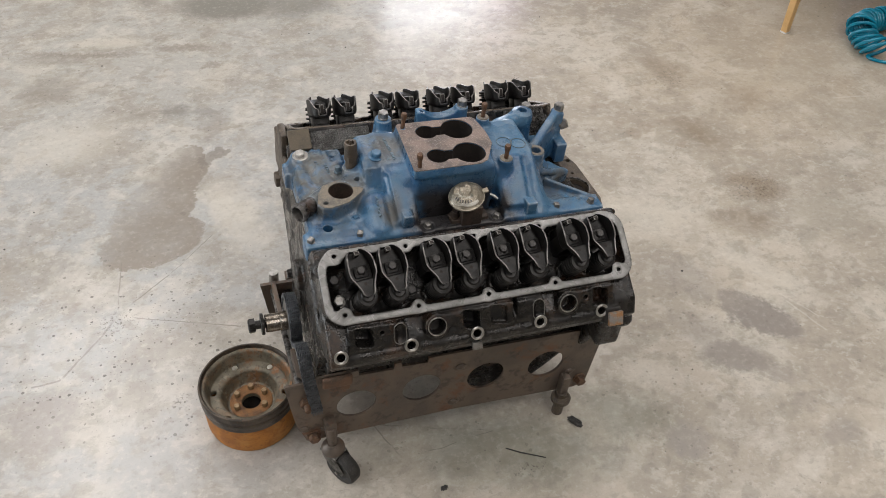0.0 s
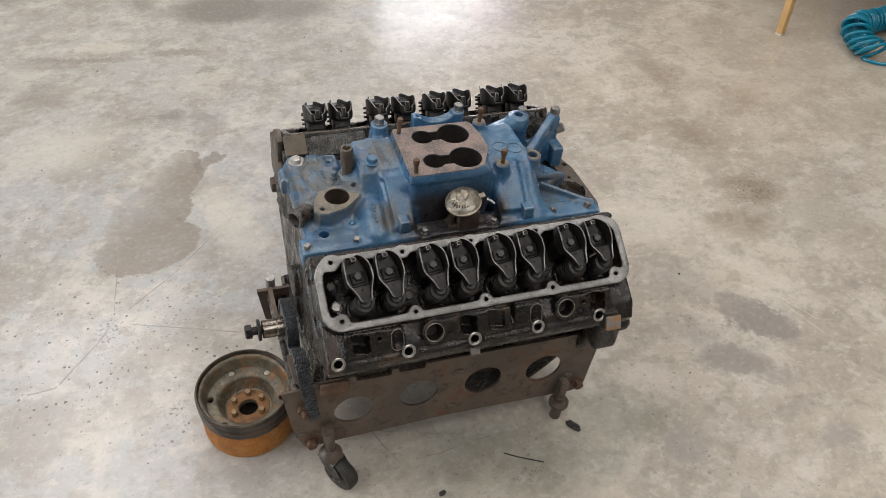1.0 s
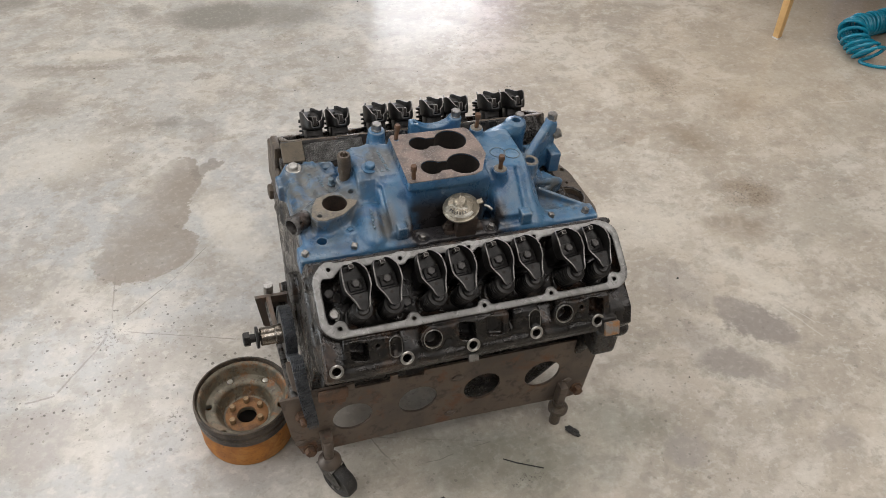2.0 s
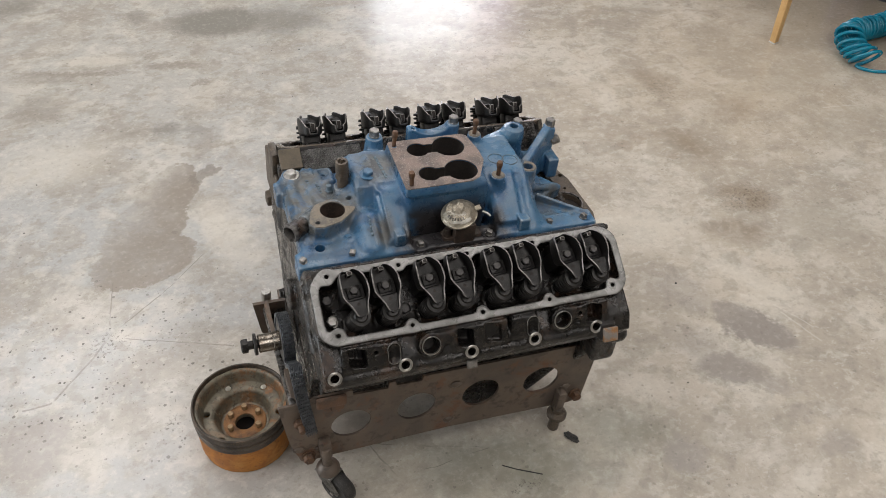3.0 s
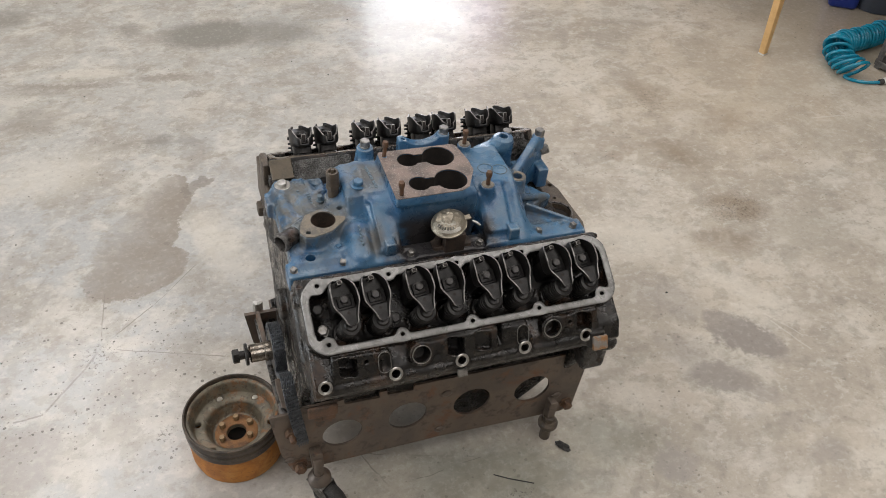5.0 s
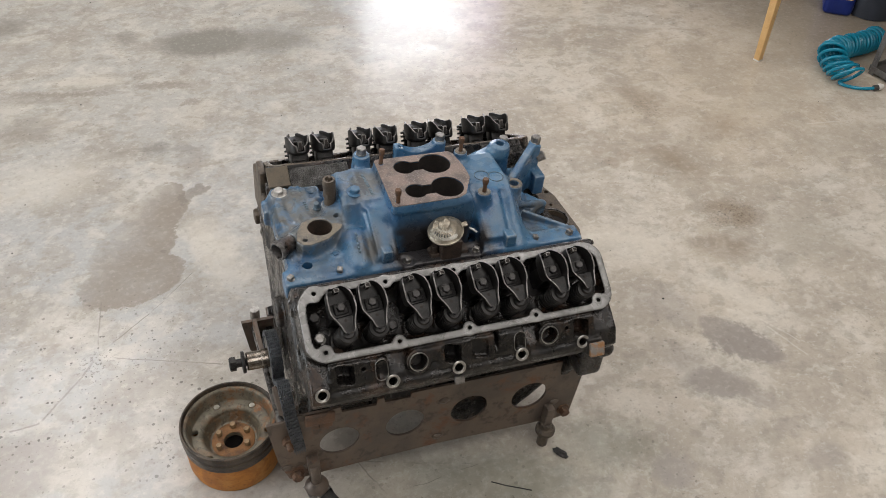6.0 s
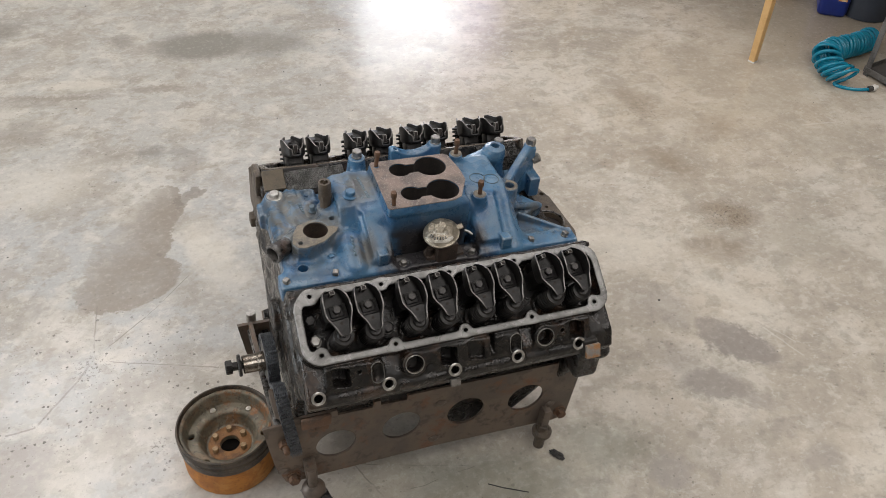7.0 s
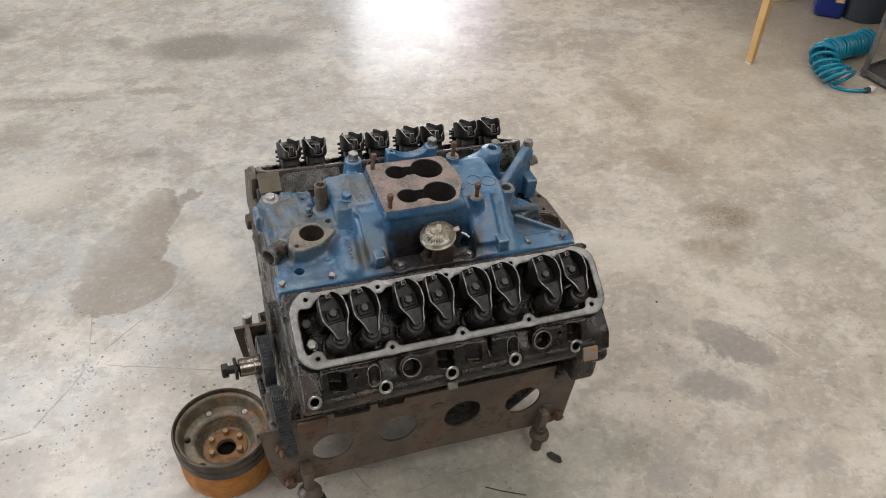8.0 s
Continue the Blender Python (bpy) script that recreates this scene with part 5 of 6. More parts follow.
# ---- engine ----
def engine_thing():
    eng = empty("engine", T_ENGINE, "stripped V8 engine with blue intake manifold on a steel stand", "engine")
    block = piece("engine_block", block_solid(), M_IRON, eng, None, "oily black cast-iron block")
    head_me = head_solid()
    far_me = head_me.copy()
    head_me.materials.append(head_material("cast_iron_head_with_machined_rail", (0.285, 0.283, 0.275), (0.175, 0.173, 0.165)))
    far_me.materials.append(head_material("cast_iron_head_with_grimy_rail", (0.135, 0.108, 0.082), (0.070, 0.058, 0.047)))
    rocker, spring, pedestal = rocker_mesh(), spring_mesh(), pedestal_mesh()
    rbolt = bolt_mesh("rocker_bolt", 0.0130, 0.0065, 0.0085, 0.0015)
    hbolt = bolt_mesh("head_bolt", 0.0155, 0.010, 0.0115, 0.0025)
    bm = bmesh.new()
    turn(bm, [(0.0070, 0.0), (0.0118, 0.0), (0.0118, 0.0012), (0.0100, 0.0020), (0.0078, 0.0012)], 32, close=True)
    ring = to_mesh(bm, "bolt_hole_rim")
    bm = bmesh.new()
    turn(bm, [(0.0142, -0.002), (0.0162, -0.002), (0.0162, 0.0010), (0.0148, 0.0014)], 40, close=True)
    plugring = to_mesh(bm, "spark_plug_seat")
    build_head(eng, head_me, ident(), 5.0, rocker, spring, pedestal, rbolt, hbolt, ring, plugring, "cast-iron head with its cover off and rockers bare")
    hinge = pose(0, 0.1746, 0.566)
    build_head(eng, far_me, hinge @ pose(0, 0, 0, 2.9, 0.45, 0) @ hinge.inverted() @ pose(2 * MID + 0.0220, 0, 0, 0, 0, 180), 1.0, rocker, spring, pedestal, rbolt, hbolt, ring, plugring, "cast-iron head with its cover off and rockers bare")

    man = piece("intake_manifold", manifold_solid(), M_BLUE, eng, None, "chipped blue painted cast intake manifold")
    outline = [(-0.041, -0.067), (-0.038, -0.0705), (0.078, -0.0695), (0.0935, -0.0615), (0.1165, -0.018), (0.1172, 0.012), (0.1105, 0.058), (0.104, 0.0655), (-0.033, 0.0665), (-0.037, 0.062)]
    gk = sheet_from_loops([outline, keyhole(-0.036), keyhole(0.034), ring_loop(-0.029, -0.058, 0.0045, 16), ring_loop(-0.027, 0.052, 0.0045, 16)], 0.6306, 0.0012)
    part("carburettor_gasket", gk, M_GASKET, man, "brown baked gasket residue", smooth=False)
    tl = [(-0.1555 + (px + 0.1555) * 0.985, -0.0315 + (py + 0.0315) * 0.98) for px, py in THERMO_FLANGE]
    part("thermostat_face", sheet_from_loops([tl, ring_loop(-0.156, -0.028, 0.0213), ring_loop(-0.187, -0.055, 0.0044, 16), ring_loop(-0.122, -0.006, 0.0044, 16)], 0.5737, 0.0011), M_THERMO, man, "scraped bare gasket face", smooth=False)
    # hose neck, a plain pipe
    bm = bmesh.new()
    turn(bm, [(0.0125, 0.0), (0.0155, 0.0), (0.0155, 0.034), (0.0172, 0.037), (0.0172, 0.043), (0.0150, 0.046), (0.0128, 0.046), (0.0125, 0.004)], 32, along((-0.196, -0.022, 0.5515), (-0.231, -0.046, 0.5525)), close=True)
    part("hose_neck", bm, M_IRON, man, "dark grey hose neck")
    # soot-black linings of the open bores
    for y in (-0.036, 0.034):
        bm = bmesh.new()
        lp = keyhole(y)
        top = [bm.verts.new((0.04 + (px - 0.04) * 0.992, y + (py - y) * 0.985, 0.6295)) for px, py in lp]
        low = [bm.verts.new((v.co.x, v.co.y, 0.537)) for v in top]
        for k in range(len(lp)):
            bm.faces.new((top[k], top[(k + 1) % len(lp)], low[(k + 1) % len(lp)], low[k]))
        bm.faces.new(low)
        part("bore_lining", bm, M_BORE, man, "sooty black bore")
    bm = bmesh.new()
    turn(bm, [(0.0212, 0.5725), (0.0212, 0.520), (0, 0.520)], 40, pose(-0.156, -0.028, 0))
    part("thermostat_bore", bm, M_VALVE, man, "dark rusty bore")
    # studs, plugs and bolts
    stud = bmesh.new()
    rod(stud, (0, 0, -0.004), (0, 0, 0.016), 0.0038, None, 14)
    turn(stud, [(0, 0.014), (0.0050, 0.014), (0.0056, 0.018), (0.0056, 0.021), (0.0046, 0.023), (0, 0.023)], 12)
    stud_me = to_mesh(stud, "carburettor_stud")
    for x, y, z, r in ((-0.029, -0.060, 0.632, 4), (-0.027, 0.054, 0.632, -5), (0.135, -0.046, 0.617, 2), (0.130, 0.066, 0.629, 0)):
        piece("carburettor_stud", stud_me, M_RUSTBOLT, man, pose(x, y, z, r, -r, 0) @ Matrix.Diagonal((1, 1, 1.25, 1)))
    mb = bmesh.new()
    add_box(mb, (-0.0048, -0.0048, 0), (0.0048, 0.0048, 0.0085), None, 0.0012, 2)
    turn(mb, [(0, -0.001), (0.0068, -0.001), (0.0068, 0.0012), (0.0050, 0.0016), (0, 0.0016)], 20)
    mb = to_mesh(mb, "manifold_bolt")
    for x, z in ((-0.222, 0.536), (-0.139, 0.536), (-0.020, 0.533), (0.107, 0.533), (0.222, 0.5365), (0.291, 0.5365)):
        piece("manifold_bolt", mb, M_BOLT, man, pose(x, -0.1025, z, 8, 0, 18 + 30 * x * 10))
        piece("manifold_bolt", mb, M_BOLT, man, pose(x + 0.02, 0.1025, z, -6, 0, 30 * x * 10))
    fb = bolt_mesh("flange_bolt", 0.0165, 0.0075, 0.0150, 0.0025)
    piece("flange_bolt", fb, M_BRIGHT, man, pose(-0.200, 0.108, 0.5528, 0, -4, 12), "clean bright bolt")
    piece("flange_bolt", fb, M_BLUEBIT, man, pose(-0.086, 0.008, 0.6115, 0, 0, 20))
    tb = bolt_mesh("boss_bolt", 0.0165, 0.011, 0.0095, 0.004)
    for x, y, z in ((-0.045, 0.116, 0.6115), (0.122, 0.152, 0.5955), (0.245, 0.125, 0.590), (0.304, 0.103, 0.598)):
        piece("boss_bolt", tb, M_BOLT, man, pose(x, y, z, 0, 0, 25))
    piece("boss_bolt", tb, M_BOLT, man, along((0.311, 0.096, 0.566), (0.333, 0.088, 0.582)))
    # temperature sender, tall and brassy
    bm = bmesh.new()
    rod(bm, (0, 0, 0), (0, 0, 0.020), 0.0105, 0.0098, 24, 0.001)
    hexagon(bm, 0.021, 0.019, 0.029)
    turn(bm, [(0, 0.028), (0.0112, 0.028), (0.0116, 0.05), (0.0105, 0.0545), (0.0070, 0.0545), (0.0062, 0.049), (0, 0.049)], 24)
    rod(bm, (0, 0, 0.048), (0.001, 0.0005, 0.058), 0.0022, None, 10)
    part("temperature_sender", bm, M_BAKED, man, "grimy brown sender unit", pose(-0.124, 0.029, 0.577, 0, -3, 0))
    bm = bmesh.new()
    add_box(bm, (-0.0042, -0.0042, -0.003), (0.0042, 0.0042, 0.0030), None, 0.0008)
    turn(bm, [(0, -0.002), (0.0088, -0.002), (0.0088, 0.0006), (0.0070, 0.0010), (0, 0.0010)], 24)
    part("square_plug", bm, M_BLUEBIT, man, "", pose(-0.139, -0.070, 0.5466, 0, 0, 18))
    bm = bmesh.new()
    rod(bm, (0, 0, -0.006), (0, 0, 0.016), 0.0052, 0.0048, 16, 0.0008)
    hexagon(bm, 0.013, -0.002, 0.006)
    part("bleed_nipple", bm, M_MARK, man, "pale painted nipple", pose(-0.142, 0.052, 0.5500, 6, -8, 0))
    # embossed casting marks, unreadable: short raised bars
    mark = bmesh.new()
    add_box(mark, (-0.0030, -0.0013, -0.004), (0.0030, 0.0013, 0.0014), None, 0.0004, 1)
    add_box(mark, (-0.0008, -0.0013, -0.004), (0.0012, 0.0026, 0.0012), None, 0.0004, 1)
    mark = to_mesh(mark, "casting_mark")
    for k in range(30):
        row, col = divmod(k, 15)
        if (k * 7) % 11 == 3:
            continue
        piece("casting_mark", mark, M_MARK, man, pose(-0.0725 + 0.0115 * row + 0.0042 * col / 15, 0.052 - 0.0042 * col, 0.6128, 0, 0, 12 * (k % 4) + 180 * (k % 2)))
    for k in range(10):
        row, col = divmod(k, 5)
        piece("casting_mark", mark, M_MARK, man, pose(-0.176 + 0.016 * row, 0.088 - 0.0065 * col - 0.012 * row, 0.5512, 0, 0, 180 * (k % 2)))
    for k in range(6):
        piece("casting_mark", mark, M_MARK, man, pose(-0.1015 - 0.0002 * k, -0.060 - 0.0060 * k, 0.5765 - 0.0026 * k, 22, 0, 90 + 180 * (k % 2)))
    # ring outlines cast into the rear runner
    for x, y in ((0.150, 0.004), (0.174, -0.004)):
        bm = bmesh.new()
        turn(bm, [(0.0128, -0.003), (0.0150, -0.003), (0.0144, 0.0006), (0.0134, 0.0006)], 36, close=True)
        part("cast_ring", bm, M_MARK, man, "", pose(x, y, 0.6136))

    # bare machined faces round the open holes
    for x, y, z, r0, r1 in ((0.228, 0.104, 0.6032, 0.0086, 0.0165), (0.215, -0.002, 0.5902, 0.0092, 0.0155), (-0.190, -0.083, 0.5412, 0.0087, 0.0125), (-0.139, -0.070, 0.5462, 0.0063, 0.0100), (0.135, -0.046, 0.6168, 0.0040, 0.0115), (0.130, 0.066, 0.6282, 0.0040, 0.0110)):
        bm = bmesh.new()
        turn(bm, [(r0, 0.0), (r1, 0.0), (r1 - 0.0006, 0.0010), (r0 + 0.0004, 0.0011)], 36, close=True)
        part("boss_face", bm, M_THERMO, man, "bare grey machined face", pose(x, y, z))

    # exhaust-gas valve
    egr = empty("exhaust_gas_valve", pose(0.055, -0.0985, 0.537))
    egr.parent = eng
    bm = bmesh.new()
    add_box(bm, (-0.018, -0.017, -0.012), (0.020, 0.018, 0.034), None, 0.003)
    add_box(bm, (-0.034, -0.010, -0.012), (0.036, 0.014, 0.006), None, 0.004)
    rod(bm, (-0.026, 0.0, 0.0), (-0.026, 0.0, 0.020), 0.008, 0.006, 16, 0.001)
    rod(bm, (-0.034, 0.004, 0.004), (-0.018, 0.004, 0.016), 0.006, None, 14, 0.001)
    turn(bm, [(0, 0.032), (0.016, 0.032), (0.014, 0.048), (0, 0.048)], 28)
    part("valve_body", bm, M_VALVE, egr, "sooty brown cast valve body")
    tip = pose(0, 0.002, 0.012, 9, -14, 0)
    cap = [(0, 0.034), (0.022, 0.034), (0.0285, 0.0375), (0.0298, 0.0405), (0.0312, 0.0415), (0.0312, 0.0445), (0.0294, 0.0455), (0.0268, 0.0500), (0.0205, 0.0570), (0.0120, 0.0600), (0.0095, 0.0625), (0, 0.0630)]
    bm = bmesh.new()
    turn(bm, cap, 64)
    add_box(bm, (0.024, -0.006, 0.0425), (0.039, 0.004, 0.0465), None, 0.001)

    def dent(p):
        k = max(0.0, p.z - 0.044) / 0.018
        return Vector((0, 0, 0.0062 * k * noise.noise(p * 75) + 0.0028 * k * noise.noise(p * 190)))
    for v in bm.verts:
        v.co += dent(v.co)
    part("diaphragm_cap", bm, M_EGR, egr, "tarnished dented diaphragm cap", tip)
    bm = bmesh.new()
    # foil label, torn at its ends
    rings = []
    for i in range(15):
        a = radians(168 + 9.6 * i)
        row = []
        for j in range(6):
            f = j / 5
            r = 0.0122 + 0.0150 * f + 0.0007 * math.sin(7 * i + j)
            z = 0.0600 + (0.0500 - 0.0600) * max(0.0, (r - 0.0120) / 0.0148) ** 1.35 + 0.0009
            p = Vector((r * math.cos(a), r * math.sin(a), z))
            row.append(bm.verts.new(p + dent(p)))
        rings.append(row)
    for i in range(14):
        for j in range(5):
            bm.faces.new((rings[i][j], rings[i + 1][j], rings[i + 1][j + 1], rings[i][j + 1]))
    bmesh.ops.solidify(bm, geom=bm.faces[:], thickness=0.0004)
    foil = part("foil_label", bm, M_LABEL, egr, "torn pale foil label", tip)
    bm = bmesh.new()
    for k in range(7):
        a = radians(196 + 13 * k)
        p = Vector((0.0205 * math.cos(a), 0.0205 * math.sin(a), 0.0568))
        p += dent(p)
        add_box(bm, (-0.0026, -0.0011, -0.001), (0.0026, 0.0011, 0.0009), Matrix.Translation(p) @ pose(0, 0, 0, 0, 0, math.degrees(a)) @ pose(0, 0, 0, 0, 36, 0))
    part("label_print", bm, M_IRON, foil, "dark unreadable print")
    bm = bmesh.new()
    tube(bm, [(0.033, -0.004, 0.051), (0.039, -0.008, 0.050), (0.044, -0.014, 0.047)], 0.0025, 10)
    part("vacuum_nipple", bm, M_BRIGHT, egr)

    # valley pan upstand against the far head, dimpled sheet
    for x0, x1, y0 in ((-0.172, -0.060, 0.1275), (0.215, 0.300, 0.112)):
        bm = bmesh.new()
        nx, ny = 2 * int((x1 - x0) / 0.0052), 18
        grid = []
        for i in range(nx + 1):
            row = []
            for j in range(ny + 1):
                dz = 0.0015 * (i % 2) * (j % 2)
                t = j / ny
                row.append(bm.verts.new((x0 + (x1 - x0) * i / nx, y0 + (0.162 - y0) * t - 0.3 * dz, 0.566 - 0.6 * (0.162 - y0) * (1 - t) + dz)))
            grid.append(row)
        for i in range(nx):
            for j in range(ny):
                bm.faces.new((grid[i][j], grid[i + 1][j], grid[i + 1][j + 1], grid[i][j + 1]))
        bmesh.ops.solidify(bm, geom=bm.faces[:], thickness=-0.0012)
        part("valley_pan", bm, M_PAN if x0 < 0 else M_IRON, eng, "dimpled galvanised valley pan" if x0 < 0 else "greasy dimpled valley pan", smooth=False)
    # thin slab added to colour the head's baked intake-face end brown
    bm = bmesh.new()
    add_box(bm, (-0.214, 0, -0.003), (-0.1735, 0.040, 0.003), pose(0, 0.1290, 0.5505, 31, 0, 0), 0.001, 1)
    part("baked_end_slab", bm, M_OLIVE, eng, "thin brown slab over the head's baked intake-face end", smooth=False)
    # rear ledge of the block with its open bore
    bm = plate_with_holes([(0.262, -0.105), (0.338, -0.105), (0.362, -0.030), (0.358, 0.080), (0.348, 0.112), (0.325, 0.112), (0.300, 0.085), (0.262, 0.06)],
                          [(0.322, 0.008, 0.0290, 0.0270), (0.346, 0.094, 0.005, 0.005), (0.338, 0.052, 0.0035, 0.0035)], 0.014, pose(0, 0, 0.462))
    part("rear_ledge", bm, M_BAKED, eng, "oily rear deck of the block", smooth=False)
    bm = bmesh.new()
    turn(bm, [(0.0292, 0.0), (0.0325, 0.0), (0.0320, 0.003), (0.0294, 0.003)], 40, close=True)
    part("bore_rim", bm, M_IRON, eng, "", pose(0.322, 0.008, 0.4762))

    # flat black disc that paints the dark of the open bore
    bm = bmesh.new()
    turn(bm, [(0, 0), (0.0288, 0), (0.0288, 0.0015), (0, 0.0015)], 40)
    part("bore_shade_disc", bm, M_BORE, eng, "black disc painting the dark of the open bore", pose(0.322, 0.008, 0.4640))
    # small dark lug added at the rear end of the near flange
    bm = bmesh.new()
    add_box(bm, (0.309, -0.122, 0.512), (0.332, -0.108, 0.522), None, 0.002)
    rod(bm, (0.322, -0.115, 0.515), (0.338, -0.117, 0.519), 0.0045, None, 12, 0.0008)
    part("dark_end_lug", bm, M_IRON, eng, "black lug sticking out at the rail end")
    # crankshaft nose
    bm = bmesh.new()
    turn(bm, [(0, 0), (0.0195, 0), (0.0195, 0.030), (0.0180, 0.032), (0.0180, 0.058), (0.0165, 0.060), (0, 0.060)], 40, along((-0.236, 0, 0.240), (-0.30, 0, 0.240)))
    crank = part("crankshaft_nose", bm, M_CRANK, eng, "polished steel crankshaft nose")
    bm = bmesh.new()
    turn(bm, [(0, 0), (0.021, 0), (0.0218, 0.001), (0.0218, 0.005), (0.0205, 0.006), (0, 0.006)], 36, along((-0.2985, 0, 0.240), (-0.32, 0, 0.240)))
    part("washer", bm, M_STEEL_DARK, crank)
    bm = bmesh.new()
    rod(bm, (-0.296, 0, 0.240), (-0.317, 0, 0.240), 0.0085, None, 20)
    hexagon(bm, 0.025, 0, 0.013, along((-0.3155, 0, 0.240), (-0.34, 0, 0.240)), 0.002)
    part("crank_bolt", bm, M_STEEL_DARK, crank, "black hexagon bolt")
    # sprocket and chain
    bm = bmesh.new()
    seg, prof = 48, []
    for z in (0, 0.020):
        prof.append([bm.verts.new(((0.0445 if k % 3 == 0 else 0.0395) * math.cos(2 * math.pi * k / seg), (0.0445 if k % 3 == 0 else 0.0395) * math.sin(2 * math.pi * k / seg), z)) for k in range(seg)])
    for k in range(seg):
        bm.faces.new((prof[0][k], prof[0][(k + 1) % seg], prof[1][(k + 1) % seg], prof[1][k]))
    bm.faces.new(prof[0][::-1])
    bm.faces.new(prof[1])
    bmesh.ops.transform(bm, matrix=along((-0.2335, 0, 0.240), (-0.27, 0, 0.240)), verts=bm.verts)
    part("timing_sprocket", bm, M_STEEL_DARK, eng)
    tagged(part("timing_chain", chain_mesh(), M_CHAIN, eng, "oily silent chain hanging loose over the stand", smooth=False))
    bm = bmesh.new()
    add_box(bm, (-0.222, -0.1900, 0.246), (-0.166, -0.1812, 0.273), None, 0.0042, 3)
    add_box(bm, (-0.196, -0.1880, 0.232), (-0.170, -0.1812, 0.252), None, 0.0032, 3)
    part("mount_pad", bm, M_PADRUST, eng, "rust-brown mounting pad")
    # oil filter stub and senders at the front
    bm = bmesh.new()
    rod(bm, (-0.218, 0.048, 0.318), (-0.236, 0.048, 0.318), 0.012, 0.010, 20, 0.001)
    hexagon(bm, 0.016, 0, 0.007, along((-0.235, 0.048, 0.318), (-0.26, 0.048, 0.318)))
    rod(bm, (-0.218, 0.020, 0.330), (-0.232, 0.020, 0.330), 0.008, 0.007, 16, 0.001)
    part("front_plug", bm, M_STEEL_DARK, eng)
    bm = bmesh.new()
    add_box(bm, (-0.222, 0.205, 0.385), (-0.200, 0.255, 0.420), None, 0.006)
    part("front_lug", bm, M_IRON, eng)
    bm = bmesh.new()
    add_box(bm, (-0.220, 0.165, 0.415), (-0.211, 0.285, 0.500), None, 0.003)
    add_box(bm, (-0.222, 0.185, 0.490), (-0.208, 0.230, 0.545), None, 0.004)
    add_box(bm, (-0.219, 0.215, 0.385), (-0.206, 0.250, 0.425), None, 0.005)
    add_box(bm, (-0.231, 0.222, 0.392), (-0.206, 0.248, 0.416), None, 0.004)
    part("end_bracket", bm, M_BAKED, eng, "grimy cast bracket bolted to the head end")
    return eng


engine_thing()

# ---- stand ----
stand = empty("engine_stand", T_ENGINE, "home-made rusty steel engine stand with drilled side plates", "stand")
T_INV = T_ENGINE.inverted()
SIDE = [(-0.290, 0.259), (-0.288, 0.2625), (-0.238, 0.2625), (-0.232, 0.272), (-0.154, 0.272), (-0.152, 0.258), (-0.086, 0.256), (-0.084, 0.272), (-0.072, 0.272), (-0.070, 0.260), (-0.020, 0.257), (-0.018, 0.270), (0.350, 0.266), (0.354, 0.232), (0.345, 0.086), (0.318, 0.080), (0.252, 0.083), (0.049, 0.090), (-0.186, 0.085), (-0.245, 0.081), (-0.252, 0.086), (-0.272, 0.146)]
HOLES = [(-0.155, 0.173, 0.0385, 0.0385), (-0.026, 0.182, 0.0385, 0.0385), (0.107, 0.181, 0.0385, 0.0385), (0.238, 0.179, 0.0385, 0.0385), (-0.237, 0.200, 0.004, 0.004)]
UPRIGHT = Matrix(((1, 0, 0, 0), (0, 0, -1, 0), (0, 1, 0, 0), (0, 0, 0, 1)))
sides = []
bm = plate_with_holes(SIDE, HOLES, 0.005, Matrix.Translation((0, -0.175, 0)) @ UPRIGHT)
sides.append(part("side_plate", bm, M_PLATE, stand, "drilled steel plate, brown with rust", smooth=False))
bm = plate_with_holes([(-0.282, 0.168), (0.340, 0.168), (0.340, 0.138), (-0.205, 0.132), (-0.225, 0.092), (-0.250, 0.060), (-0.268, 0.080)], [], 0.008, Matrix.Translation((0, 0.180, 0)) @ UPRIGHT)
sides.append(part("side_rail", bm, M_PLATE, stand, "rusty steel rail", smooth=False))
# crossbars
bm = bmesh.new()
tube(bm, [(-0.2580, -0.1715, 0.235), (-0.2570, -0.10, 0.205), (-0.2560, 0.0, 0.180), (-0.2560, 0.1715, 0.150)], 0.0065, 12)
part("crossbar", bm, M_IRON, stand)
bm = bmesh.new()
add_box(bm, (-0.2590, -0.1748, 0.146), (-0.2500, 0.1718, 0.178), None, 0.001, 1)
add_box(bm, (-0.2588, -0.1746, 0.176), (-0.2502, -0.062, 0.226), None, 0.001, 1)
part("end_plate", bm, M_PLATE, stand, "", smooth=False)
bm = bmesh.new()
add_box(bm, (0.325, -0.1750, 0.12), (0.333, 0.172, 0.16))
part("crossbar", bm, M_PLATE, stand, "", smooth=False)
weld = bmesh.new()
bmesh.ops.create_icosphere(weld, subdivisions=3, radius=1)
for v in weld.verts:
    k = 1 + 0.3 * noise.noise(v.co * 2.2)
    v.co = Vector((v.co.x * 0.011 * k, v.co.y * 0.008 * k, max(0, v.co.z) * 0.005 * k))
weld = to_mesh(weld, "weld")
sb = bolt_mesh("plate_bolt", 0.019, 0.012, 0.014, 0.003, 0.0)
cone_nut = bmesh.new()
hexagon(cone_nut, 0.021, 0, 0.012)
rod(cone_nut, (0, 0, 0.011), (0, 0, 0.026), 0.0065, 0.0055, 14, 0.001)
cone_me = to_mesh(cone_nut, "stud_and_nut")
OUT = Matrix(((1, 0, 0, 0), (0, 0, -1, -0.180), (0, 1, 0, 0), (0, 0, 0, 1)))
for x, z, me in ((-0.252, 0.212, cone_me), (-0.238, 0.100, sb), (0.328, 0.108, sb)):
    piece("plate_bolt", me, M_RUSTBOLT, sides[0], Matrix.Translation((x, 0, z)) @ OUT)
